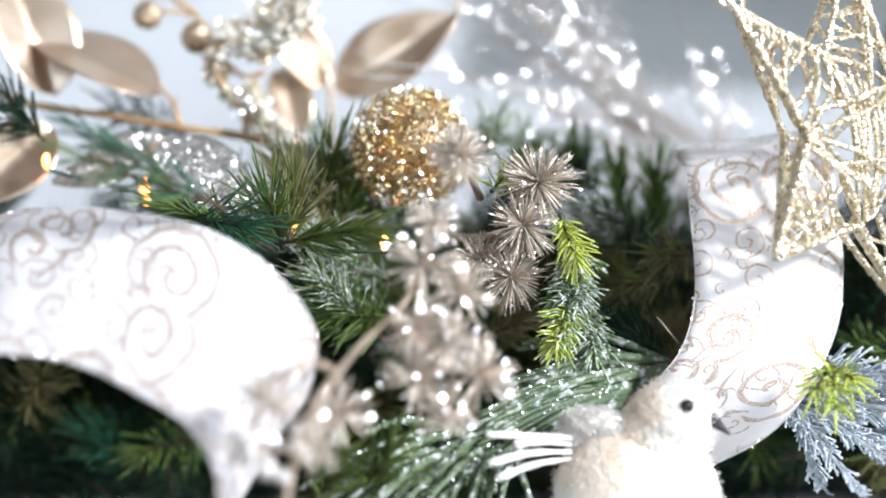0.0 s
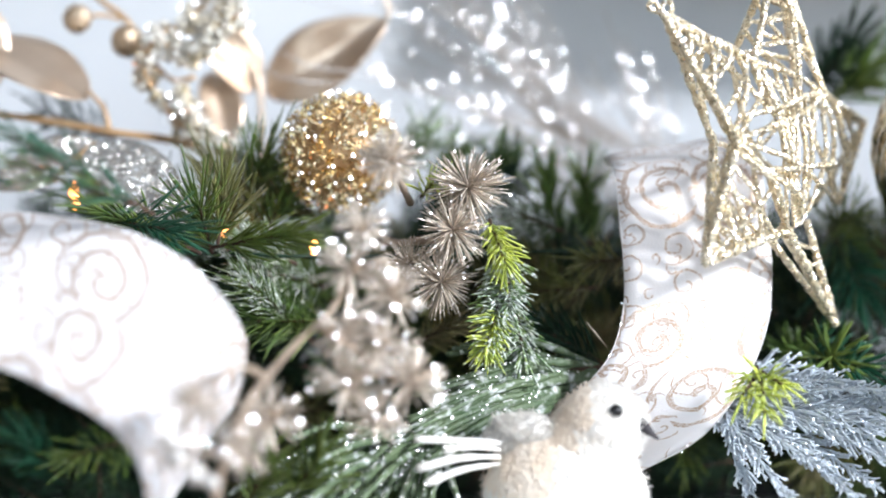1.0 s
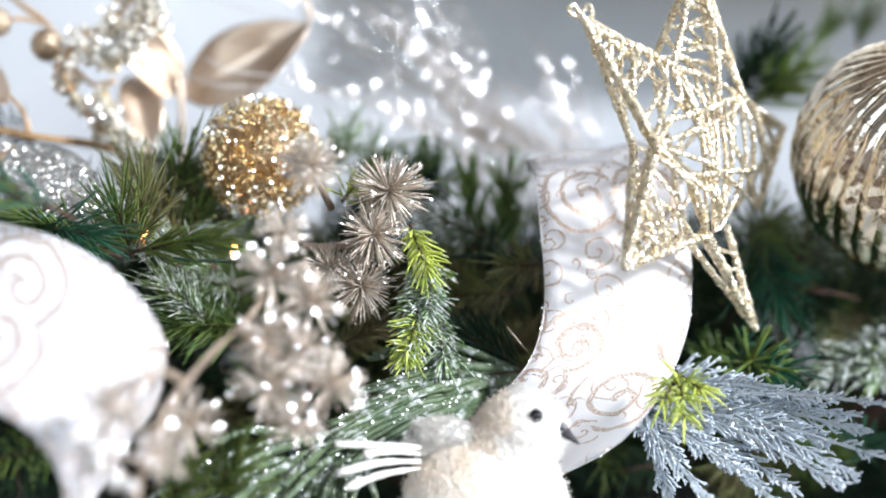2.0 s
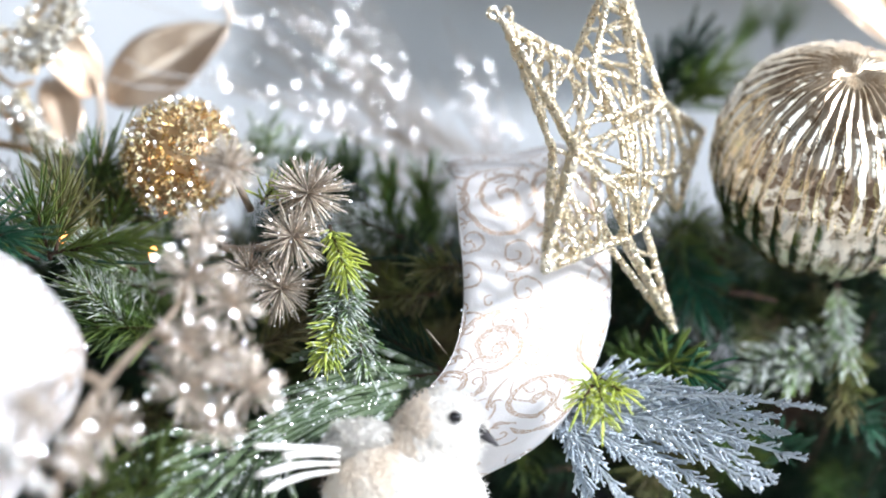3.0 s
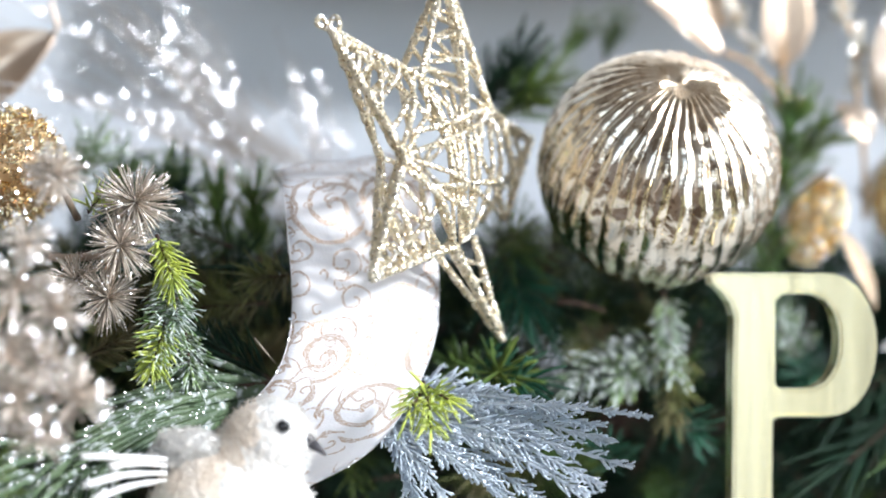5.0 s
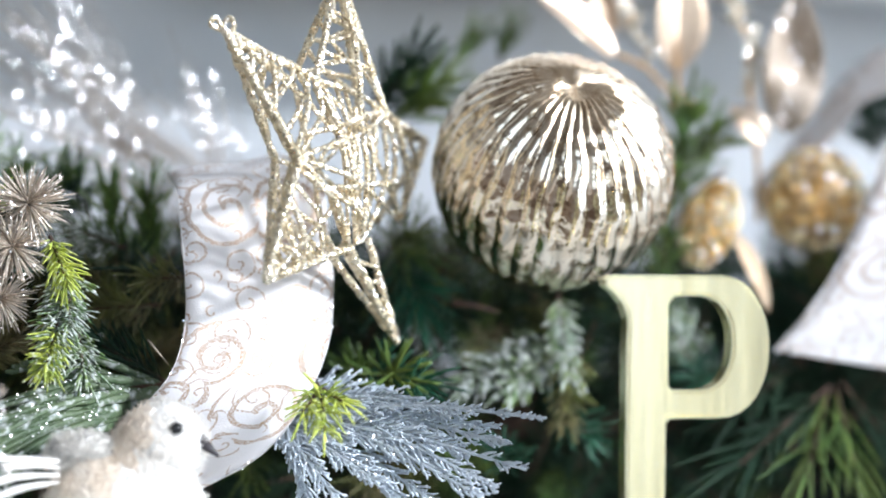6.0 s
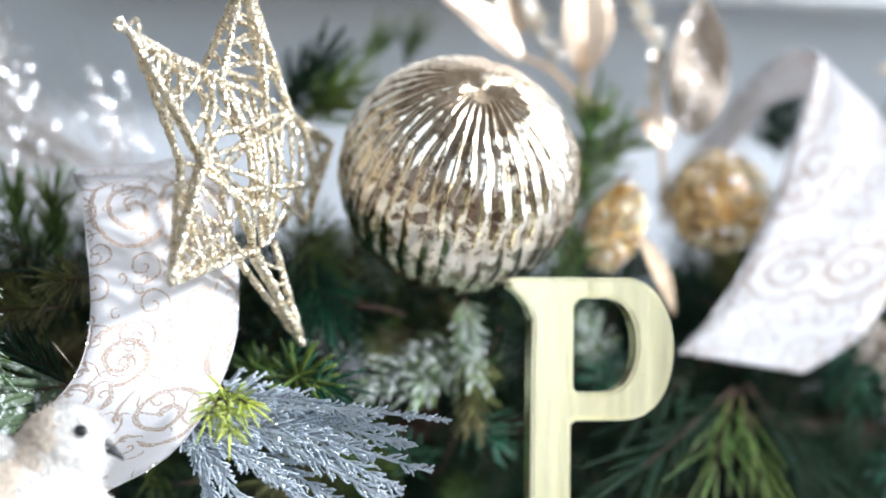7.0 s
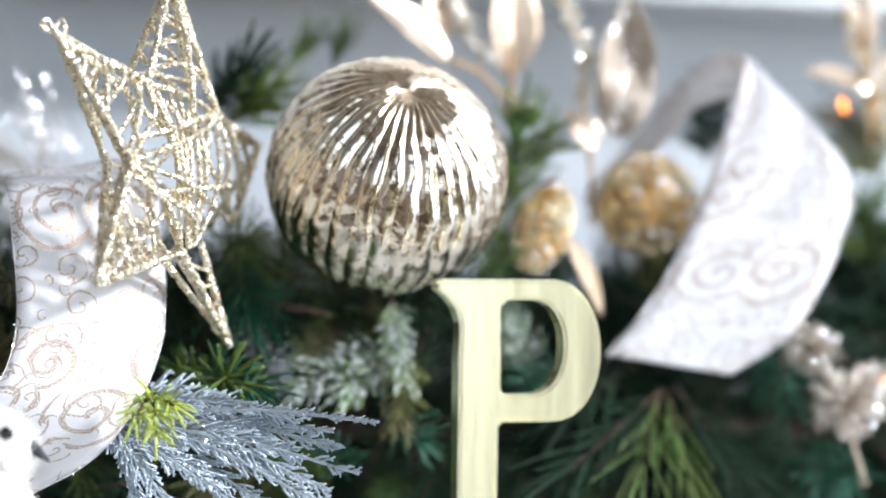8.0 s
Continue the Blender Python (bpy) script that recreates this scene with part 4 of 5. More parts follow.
ber = thing("berry_pick", "glittered champagne berries on a bronze twig", "berry pick", at=(-0.1229, 1.420, 1.4140))
stem(ber, [(-0.1413, 1.420, 1.4302), (-0.1283, 1.420, 1.4194), (-0.1175, 1.420, 1.4113), (-0.1080, 1.420, 1.3950), (-0.0958, 1.420, 1.3829), (-0.0850, 1.420, 1.3847)], 0.0014, 0.0012, M_STEMGD)
stem(ber, [(-0.1346, 1.415, 1.4130), (-0.1281, 1.418, 1.4138), (-0.1202, 1.420, 1.4118)], 0.001, 0.001, M_STEMGD)
for p, r in (((-0.1410, 1.415, 1.4117), 0.007283), ((-0.1170, 1.415, 1.4012), 0.008362), ((-0.1080, 1.410, 1.3836), 0.006988)):
    V, F = [], []
    ball(V, F, p, r)
    mesh_part("berry", V, F, M_BERRY, ber, "glittered champagne berry", at=p)


# ---- fine bead sprays behind ----
def bead_spray(label, root, tips, seed, beads, jitter=0.012, fan=0.024):
    """Hair-fine wires that leave a loose root and carry mirror sequins in their outer halves."""
    rng = random.Random(seed)
    root = Vector(root)
    ob = thing("bead_spray", label, "bead spray", "bead sprays", at=root)
    for t in tips:
        t = Vector(t)
        BV, BF = [], []
        for k in range(5):
            V, F = [], []
            e = t + Vector((rng.uniform(-1, 1), rng.uniform(-1, 1) * 0.8, rng.uniform(-1, 1))) * jitter * 1.8
            line = glide([root + unit(rng) * fan, root.lerp(e, 0.5) + Vector((0, 0, 0.006)) + unit(rng) * 0.008, e], 16)
            tube(V, F, line, 0.00035, 0.0002, seg=4)
            mesh_part("wire", V, F, M_STEMSP, ob, at=root)
            for j in range(beads):
                sequin(BV, BF, line[rng.randint(6, 16)] + unit(rng) * rng.uniform(0, 0.005), rng.uniform(0.0005, 0.0008), rng, 0.46)
        mesh_part("beading", BV, BF, M_SEQUIN, ob, "tiny mirror sequins", smooth=False, at=root, kind="stuff")


bead_spray("fan of fine grey twigs with tiny mirror beads", (0.1126, 1.455, 1.3391),
           [(-0.0067, 1.465, 1.4064), (0.0130, 1.475, 1.4296), (0.0324, 1.465, 1.4344), (0.0488, 1.455, 1.4223), (0.0631, 1.465, 1.4120), (0.0776, 1.475, 1.4072), (0.0240, 1.465, 1.3925), (0.0433, 1.455, 1.3891),
            (0.0100, 1.450, 1.3694), (0.0321, 1.450, 1.3639), (0.0603, 1.465, 1.3813), (0.0186, 1.475, 1.4493), (0.0492, 1.465, 1.4483), (0.0818, 1.450, 1.3915), (-0.0261, 1.460, 1.4422), (-0.0067, 1.460, 1.4534), (-0.0178, 1.460, 1.4061)], 21, 6)
bead_spray("upright fine grey twigs with mirror beads", (0.1409, 1.460, 1.3309),
           [(0.1162, 1.465, 1.3925), (0.1282, 1.475, 1.4072), (0.1330, 1.465, 1.3869), (0.1071, 1.455, 1.3863), (0.1413, 1.465, 1.3897)], 22, 3, 0.008, 0.012)


# ---- starburst picks ----
def starburst(parent, c, r, seed, material=M_CHAMP, n=90, gems=26, thick=0.07, glint=1.0):
    rng = random.Random(seed)
    c = Vector(c)
    V, F, ends = [], [], []
    for i in range(n):
        d = unit(rng)
        long = r * rng.uniform(0.7, 1.1)
        ends.append(c + d * long * rng.uniform(0.75, 1.0))
        needle(V, F, c + d * r * 0.05, d, long, r * thick, unit(rng) * 0.04)
    burst = mesh_part("burst", V, F, material, parent, at=c, kind="stuff")
    V, F = [], []
    for i in range(gems):
        sequin(V, F, rng.choice(ends), r * rng.uniform(0.014, 0.036) * glint, rng)
    if gems:
        mesh_part("dew", V, F, M_SEQUIN, burst, "clear sparkling flakes", smooth=False, at=c, kind="stuff")


def burst_pick(label, lines, bursts, seed, pearls=(), n=90, thick=0.07, glint=1.0, gems=26):
    ob = thing("starburst_pick", label, "floral pick", "starburst picks", at=lines[0][0])
    for pts in lines:
        stem(ob, pts, 0.0019, 0.0009, M_TWIGCH)
    for i, (p, r) in enumerate(bursts):
        starburst(ob, p, r, seed * 100 + i, n=n, thick=thick, glint=glint, gems=gems)
    for p, r in pearls:
        V, F = [], []
        ball(V, F, p, r)
        mesh_part("pearl", V, F, M_PEARL, ob, "white pearl bead", at=p)


burst_pick("champagne starburst flowers on a twig with pearls", [
    [(-0.0622, 1.150, 1.1928), (-0.0579, 1.150, 1.2169), (-0.0469, 1.150, 1.2432), (-0.0328, 1.195, 1.2615), (-0.0147, 1.205, 1.2796), (-0.0056, 1.220, 1.3003)],
    [(-0.0417, 1.190, 1.2503), (-0.0535, 1.150, 1.2564), (-0.0688, 1.150, 1.2476)],
    [(-0.0215, 1.200, 1.2705), (-0.0032, 1.205, 1.2589), (0.0106, 1.208, 1.2473)]],
    [((-0.0090, 1.212, 1.2933), 0.016635), ((0.0072, 1.212, 1.2829), 0.016173), ((-0.0112, 1.205, 1.2692), 0.015620), ((0.0037, 1.205, 1.2635), 0.015161), ((0.0152, 1.205, 1.2486), 0.016539),
     ((-0.0089, 1.205, 1.2474), 0.016539), ((0.0014, 1.205, 1.2336), 0.013782), ((-0.0419, 1.195, 1.2342), 0.016401), ((-0.0688, 1.150, 1.2432), 0.015784), ((-0.0732, 1.150, 1.2235), 0.014469),
     ((-0.0491, 1.150, 1.2235), 0.013153), ((-0.0044, 1.225, 1.3119), 0.013544)], 31,
    [((-0.0747, 1.140, 1.2220), 0.003912), ((-0.0682, 1.140, 1.2150), 0.003912), ((-0.0617, 1.140, 1.2122), 0.003042), ((-0.0780, 1.140, 1.2285), 0.003042)], n=60, thick=0.085, glint=1.8, gems=36)
burst_pick("champagne starburst flowers with glitter on a short twig", [
    [(0.0041, 1.330, 1.3053), (0.0193, 1.330, 1.3053), (0.0345, 1.330, 1.3092), (0.0418, 1.320, 1.3280)], [(0.0307, 1.330, 1.3053), (0.0305, 1.320, 1.2877)], [(0.0168, 1.330, 1.3231), (0.0114, 1.300, 1.3325), (0.0067, 1.260, 1.3387)]],
    [((0.0420, 1.312, 1.3298), 0.019508), ((0.0353, 1.312, 1.3108), 0.017007), ((0.0304, 1.318, 1.2877), 0.016582), ((0.0067, 1.250, 1.3396), 0.014774), ((0.0166, 1.320, 1.2952), 0.012581)], 32, glint=0.9, gems=120, n=190, thick=0.055)
burst_pick("champagne starburst flowers beside the ribbon fold", [
    [(0.5275, 1.370, 1.1990), (0.5186, 1.370, 1.2267), (0.5098, 1.370, 1.2488), (0.4982, 1.370, 1.2653)]],
    [((0.4999, 1.370, 1.2659), 0.015669), ((0.5135, 1.360, 1.2396), 0.020222), ((0.5317, 1.370, 1.2459), 0.015669)], 33, glint=1.4, gems=70, n=170, thick=0.06)

# ---- garland ----
garland = thing("pine_garland", "mixed artificial pine garland along the mantel, partly frosted", "garland", at=(0.15, 1.45, 1.165))
BASE = Vector((0.15, 1.45, 1.165))


def sprig(a, b, L, ang, width, material, n, seed, bow=(0, 0, 0), r=0.0010, droop=0.05, start=0.08):
    """A twig from a to b with needles round it; ang: degrees between needle and twig."""
    rng = random.Random(seed)
    a, b, bow = Vector(a), Vector(b), Vector(bow)
    line = glide([a, a.lerp(b, 0.5) + bow, b], 24)
    V, F = [], []
    tube(V, F, line, r, r * 0.6, seg=5)
    twig = mesh_part("twig", V, F, M_TWIG, garland, at=a)
    V, F = [], []
    for i in range(n):
        s = start + (1 - start) * (i + rng.random()) / n
        j = min(int(s * 24), 23)
        ax = (line[j + 1] - line[j]).normalized()
        side = ax.orthogonal()
        side.rotate(Matrix.Rotation(i * 2.4 + rng.uniform(-0.4, 0.4), 3, ax))
        g = radians(ang * rng.uniform(0.55, 1.35) * (1 - 0.55 * max(0, s - 0.75) / 0.25))
        way = (ax * math.cos(g) + side * math.sin(g)).normalized()
        needle(V, F, line[j].lerp(line[j + 1], s * 24 - j), way, L * rng.uniform(0.55, 1.15), width * rng.uniform(0.8, 1.2),
               ax * 0.12 + Vector((0, 0, -droop)) + unit(rng) * 0.10)
    mesh_part("needles", V, F, material, twig, at=a, kind="stuff")


# core and dense inner growth
V, F = [], []
tube(V, F, glide([(-0.55, 1.46, 1.20), (-0.2, 1.45, 1.225), (0.1, 1.46, 1.22), (0.4, 1.45, 1.225), (0.75, 1.46, 1.21), (1.0, 1.46, 1.20)], 60), 0.006, 0.006, seg=8, rough=0.5)
mesh_part("core", V, F, M_TWIG, garland, "twisted brown wire core", at=BASE)
rng = random.Random(5)
for i in range(420):
    x = -0.5 + 1.35 * i / 420 + rng.uniform(-0.02, 0.02)
    a = Vector((x, 1.45 + rng.uniform(-0.03, 0.02), 1.215 + rng.uniform(-0.02, 0.03)))
    th = rng.uniform(-0.5, 3.5)
    out = Vector((rng.uniform(-0.5, 0.5), -math.cos(th) * 0.75, math.sin(th))).normalized()
    b = a + out * rng.uniform(0.06, 0.105)
    b.z = min(max(b.z, 1.175), 1.338)
    b.y = min(max(b.y, 1.44 if x > 0.36 else 1.375), 1.57)
    # beyond x 0.36 only the darkest green: shade put into the needle colour
    sprig(a, b, rng.uniform(0.016, 0.026), 48, 0.0011, M_DEEPSHADE if x > 0.36 else rng.choice((M_DEEPSHADE, M_DEEPSHADE, M_PINE, M_DEEPSHADE, M_OLIVE, M_DEEPSHADE)), 90, 1000 + i)

for i in range(130):                               # low growth lying along the shelf, mostly in the shade-dark green
    a = Vector((-0.5 + 1.35 * i / 130 + rng.uniform(-0.02, 0.02), rng.uniform(1.44, 1.56), rng.uniform(1.175, 1.225)))
    b = a + Vector((rng.choice((-1, 1)) * rng.uniform(0.04, 0.08), rng.uniform(-0.05, 0.02), rng.uniform(-0.015, 0.05)))
    b.z = max(b.z, 1.185)
    sprig(a, b, rng.uniform(0.02, 0.03), 50, 0.0013, rng.choice((M_DEEPSHADE, M_DEEPSHADE, M_DEEPSHADE, M_PINE)), 90, 2000 + i)

for i in range(260):                               # upper growth, only the shade-dark green beyond x 0.36
    x = -0.45 + 1.3 * i / 260 + rng.uniform(-0.02, 0.02)
    cap = 1.332 if x < 0.12 else 1.318
    a = Vector((x, rng.uniform(1.40, 1.50), rng.uniform(1.25, 1.29)))
    b = a + Vector((rng.uniform(-0.06, 0.06), rng.uniform(-0.05, 0.05), rng.uniform(0.0, 0.06)))
    b.z = min(b.z, cap)
    b.y = max(b.y, 1.44 if x > 0.36 else 1.38)
    sprig(a, b, rng.uniform(0.018, 0.026), 48, 0.0012, M_DEEPSHADE if x > 0.36 else rng.choice((M_DEEPSHADE, M_PINE, M_DEEPSHADE, M_OLIVE)), 90, 5000 + i)

# single sprigs that stand out
SPRIGS = [
    # pine on the gold leaf side
    ((-0.0720, 1.330, 1.3003), (-0.0766, 1.300, 1.3226), 0.030, 32, 0.0012, M_PINE, 60), ((-0.0689, 1.320, 1.3028), (-0.0664, 1.320, 1.3280), 0.024, 36, 0.0012, M_OLIVE, 60),
    ((-0.0704, 1.300, 1.3027), (-0.0348, 1.270, 1.3087), 0.026, 25, 0.0014, M_PINE, 60), ((-0.0580, 1.360, 1.3288), (-0.0477, 1.360, 1.3444), 0.026, 40, 0.0011, M_PINE, 70),
    ((-0.0765, 1.320, 1.3003), (-0.1190, 1.290, 1.3187), 0.022, 35, 0.0014, M_PINE, 70),
    ((-0.1825, 1.360, 1.3495), (-0.1980, 1.360, 1.3651), 0.022, 40, 0.0012, M_DEEPSHADE, 60), ((-0.1229, 1.420, 1.3544), (-0.1581, 1.420, 1.3680), 0.022, 60, 0.0012, M_DEEPSHADE, 60),
    ((-0.0218, 1.360, 1.2847), (-0.0495, 1.340, 1.2926), 0.022, 45, 0.0007, M_FROST, 110), ((-0.0164, 1.350, 1.2694), (-0.0517, 1.330, 1.2699), 0.022, 45, 0.0008, M_PINE, 110),
    ((-0.0267, 1.350, 1.2591), (-0.0492, 1.330, 1.2825), 0.022, 45, 0.0007, M_PINE, 110), ((-0.0245, 1.370, 1.3160), (-0.0451, 1.360, 1.3262), 0.022, 45, 0.0009, M_OLIVE, 90),
    ((-0.0293, 1.240, 1.2530), (-0.0102, 1.220, 1.2491), 0.016, 45, 0.0012, M_TEAL, 30),
    ((-0.0350, 1.370, 1.3160), (-0.0585, 1.370, 1.3447), 0.020, 45, 0.0010, M_FROST, 110), ((-0.0425, 1.360, 1.3055), (-0.0684, 1.360, 1.3392), 0.020, 45, 0.0010, M_OLIVE, 110),
    ((-0.0473, 1.350, 1.3106), (-0.0373, 1.360, 1.3366), 0.020, 45, 0.0010, M_PINE, 100), ((-0.0525, 1.350, 1.3029), (-0.0762, 1.360, 1.3392), 0.022, 42, 0.0011, M_OLIVE, 100),
    ((-0.0342, 1.340, 1.2952), (-0.0568, 1.330, 1.3053), 0.020, 45, 0.0009, M_FROST, 110), ((-0.0368, 1.340, 1.2696), (-0.0563, 1.320, 1.2877), 0.022, 45, 0.0008, M_FROST, 110),
    ((-0.0900, 1.230, 1.3160), (-0.1500, 1.195, 1.3500), 0.021, 34, 0.0015, M_TEAL, 36), ((-0.1000, 1.230, 1.3200), (-0.1500, 1.200, 1.3380), 0.020, 34, 0.0014, M_PINE, 26), ((-0.1208, 1.310, 1.3153), (-0.0864, 1.280, 1.3100), 0.026, 30, 0.0014, M_TEAL, 50),
    ((0.0044, 1.430, 1.3276), (0.0179, 1.420, 1.3504), 0.020, 42, 0.0011, M_FROST, 80), ((0.0316, 1.430, 1.3276), (0.0395, 1.420, 1.3477), 0.020, 42, 0.0012, M_PINE, 70),
    ((0.0480, 1.430, 1.3276), (0.0598, 1.420, 1.3450), 0.020, 42, 0.0012, M_PINE, 70), ((0.0937, 1.380, 1.2792), (0.0716, 1.360, 1.2951), 0.018, 48, 0.0009, M_OLIVE, 90),
    ((0.0949, 1.360, 1.2588), (0.0680, 1.340, 1.2492), 0.018, 45, 0.0009, M_PINE, 80), ((0.0196, 1.350, 1.2591), (0.0373, 1.340, 1.2696), 0.018, 45, 0.0009, M_OLIVE, 80),
    # between starbursts and ribbon
    ((0.0519, 1.320, 1.3154), (0.0587, 1.305, 1.2960), 0.013, 55, 0.0013, M_LIME, 80), ((0.0571, 1.325, 1.2990), (0.0536, 1.300, 1.2631), 0.0145, 58, 0.0011, M_FROST, 210), ((0.0610, 1.325, 1.3020), (0.0600, 1.306, 1.2760), 0.013, 58, 0.0011, M_FROST, 130),
    ((0.0552, 1.310, 1.2760), (0.0492, 1.292, 1.2571), 0.012, 55, 0.0013, M_LIME, 100), ((0.0649, 1.330, 1.2749), (0.0665, 1.310, 1.2553), 0.018, 44, 0.0012, M_FROST, 70),
    ((0.0218, 1.330, 1.3256), (0.0267, 1.320, 1.3317), 0.015, 40, 0.0013, M_LIME, 22), ((0.0203, 1.400, 1.3457), (0.0256, 1.400, 1.3577), 0.018, 45, 0.0012, M_FROST, 60),
    ((0.1027, 1.360, 1.2847), (0.0659, 1.350, 1.2823), 0.018, 50, 0.0009, M_OLIVE, 110), ((0.1148, 1.350, 1.2977), (0.0973, 1.340, 1.2964), 0.016, 50, 0.0010, M_OLIVE, 80),
    ((0.0878, 1.370, 1.3107), (0.0664, 1.360, 1.3184), 0.018, 50, 0.0009, M_FLOCK, 80), ((0.0870, 1.400, 1.3030), (0.0817, 1.400, 1.3350), 0.020, 32, 0.0020, M_PINE, 50),
    ((0.1030, 1.400, 1.3030), (0.1004, 1.400, 1.3350), 0.020, 32, 0.0020, M_PINE, 50), ((0.0747, 1.420, 1.3247), (0.0639, 1.420, 1.3436), 0.02, 40, 0.0018, M_DEEPSHADE, 40),
    ((0.1063, 1.340, 1.2492), (0.0756, 1.340, 1.2671), 0.024, 35, 0.0012, M_DEEPSHADE, 60),
    ((0.1668, 1.285, 1.2513), (0.1674, 1.265, 1.2400), 0.014, 62, 0.0013, M_LIME, 40), ((0.1674, 1.280, 1.2490), (0.1582, 1.265, 1.2400), 0.013, 50, 0.0013, M_LIME, 20),
    ((0.1686, 1.280, 1.2490), (0.1760, 1.268, 1.2442), 0.013, 50, 0.0013, M_LIME, 20), ((0.1668, 1.275, 1.2419), (0.1675, 1.262, 1.2324), 0.012, 45, 0.0013, M_LIME, 18),
    ((0.2038, 1.360, 1.2484), (0.1894, 1.350, 1.2565), 0.018, 50, 0.0012, M_PINE, 60),
    # behind the star and under the ball
    ((0.2055, 1.350, 1.2490), (0.2077, 1.330, 1.2549), 0.024, 70, 0.0024, M_PINE, 28), ((0.1950, 1.350, 1.2542), (0.2206, 1.330, 1.2498), 0.022, 50, 0.0022, M_TEAL, 36),
    ((0.2114, 1.430, 1.3752), (0.2278, 1.420, 1.4021), 0.026, 40, 0.0020, M_DEEPSHADE, 60), ((0.2197, 1.430, 1.3725), (0.2375, 1.420, 1.3885), 0.026, 40, 0.0020, M_PINE, 50),
    ((0.2166, 1.390, 1.3090), (0.2256, 1.370, 1.2852), 0.030, 50, 0.0011, M_TEAL, 90), ((0.2154, 1.400, 1.3117), (0.2231, 1.380, 1.3169), 0.028, 55, 0.0011, M_PINE, 70),
    ((0.2877, 1.380, 1.2692), (0.2431, 1.355, 1.2476), 0.016, 42, 0.0013, M_FLOCK, 150), ((0.2931, 1.380, 1.2639), (0.2678, 1.360, 1.2487), 0.018, 45, 0.0015, M_FROST, 90),
    ((0.2931, 1.380, 1.2906), (0.2933, 1.355, 1.2541), 0.013, 45, 0.0012, M_FROST, 120), ((0.2991, 1.370, 1.2668), (0.2909, 1.350, 1.2334), 0.014, 42, 0.0013, M_OLIVE, 120),
    ((0.2700, 1.400, 1.2742), (0.2581, 1.380, 1.2612), 0.018, 45, 0.0010, M_OLIVE, 80), ((0.2550, 1.450, 1.4044), (0.2635, 1.450, 1.4157), 0.018, 25, 0.0009, M_PINE, 40),
    ((0.2888, 1.360, 1.2340), (0.3029, 1.350, 1.2239), 0.016, 50, 0.0013, M_TEAL, 50), ((0.2773, 1.450, 1.4041), (0.2816, 1.450, 1.4182), 0.018, 25, 0.0009, M_PINE, 40),
    ((0.3596, 1.430, 1.3257), (0.3670, 1.420, 1.3786), 0.024, 42, 0.0028, M_PINE, 60), ((0.3736, 1.440, 1.3543), (0.3826, 1.430, 1.3681), 0.022, 45, 0.0024, M_PINE, 30),
    ((0.2647, 1.360, 1.2104), (0.2602, 1.350, 1.2190), 0.016, 60, 0.0012, M_TEAL, 40),
    # at the ribbon fold
    ((0.4807, 1.480, 1.3599), (0.4775, 1.470, 1.3888), 0.026, 45, 0.0018, M_DEEPSHADE, 80), ((0.4952, 1.430, 1.2810), (0.4931, 1.380, 1.2429), 0.026, 50, 0.0014, M_TEAL, 80),
    ((0.4298, 1.390, 1.2456), (0.3737, 1.350, 1.2100), 0.05, 22, 0.0014, M_DEEPSHADE, 34), ((0.4298, 1.390, 1.2456), (0.4069, 1.350, 1.2044), 0.05, 22, 0.0015, M_PINE, 16),
    ((0.4327, 1.390, 1.2456), (0.4320, 1.350, 1.2041), 0.045, 24, 0.0014, M_PINE, 16), ((0.4355, 1.390, 1.2483), (0.4606, 1.360, 1.2086), 0.045, 25, 0.0014, M_DEEPSHADE, 30),
    ((0.4126, 1.400, 1.2536), (0.3761, 1.370, 1.2330), 0.03, 30, 0.0014, M_DEEPSHADE, 36), ((0.5237, 1.400, 1.2195), (0.5187, 1.370, 1.2019), 0.02, 50, 0.0016, M_TEAL, 50),
    ((0.5089, 1.400, 1.2252), (0.5042, 1.370, 1.2020), 0.024, 50, 0.0016, M_TEAL, 40), ((0.5563, 1.440, 1.3042), (0.5457, 1.420, 1.3328), 0.026, 50, 0.0018, M_PINE, 90),
    ((0.5699, 1.460, 1.3515), (0.5512, 1.460, 1.3807), 0.026, 45, 0.0018, M_OLIVE, 80), ((0.5550, 1.420, 1.2698), (0.5235, 1.400, 1.2814), 0.024, 50, 0.0016, M_DEEPSHADE, 80),
    ((0.3640, 1.400, 1.2537), (0.3530, 1.390, 1.2731), 0.02, 50, 0.0011, M_FROST, 70), ((0.3782, 1.400, 1.2564), (0.3619, 1.380, 1.2489), 0.02, 50, 0.0014, M_TEAL, 60),
    ((0.4535, 1.440, 1.2922), (0.4356, 1.430, 1.3036), 0.02, 50, 0.0014, M_OLIVE, 70),
    # under the ribbon arch
    ((-0.1423, 1.420, 1.1863), (-0.1635, 1.390, 1.2131), 0.028, 45, 0.0012, M_TEAL, 80), ((-0.1795, 1.420, 1.1863), (-0.1915, 1.400, 1.2173), 0.028, 45, 0.0012, M_DEEPSHADE, 80),
    ((-0.1233, 1.430, 1.1904), (-0.1398, 1.420, 1.2160), 0.028, 45, 0.0012, M_DEEPSHADE, 80), ((-0.1922, 1.430, 1.2198), (-0.1670, 1.430, 1.2348), 0.028, 45, 0.0012, M_DEEPSHADE, 80),
    ((-0.0397, 1.270, 1.1889), (-0.0222, 1.240, 1.2152), 0.03, 25, 0.0018, M_PINE, 50), ((-0.0538, 1.260, 1.1898), (-0.0431, 1.230, 1.2158), 0.026, 25, 0.0018, M_PINE, 45),
]
for i, (a, b, L, ang, w, m, n) in enumerate(SPRIGS):
    sprig(a, b, L, ang, w, m, n, 3000 + i)


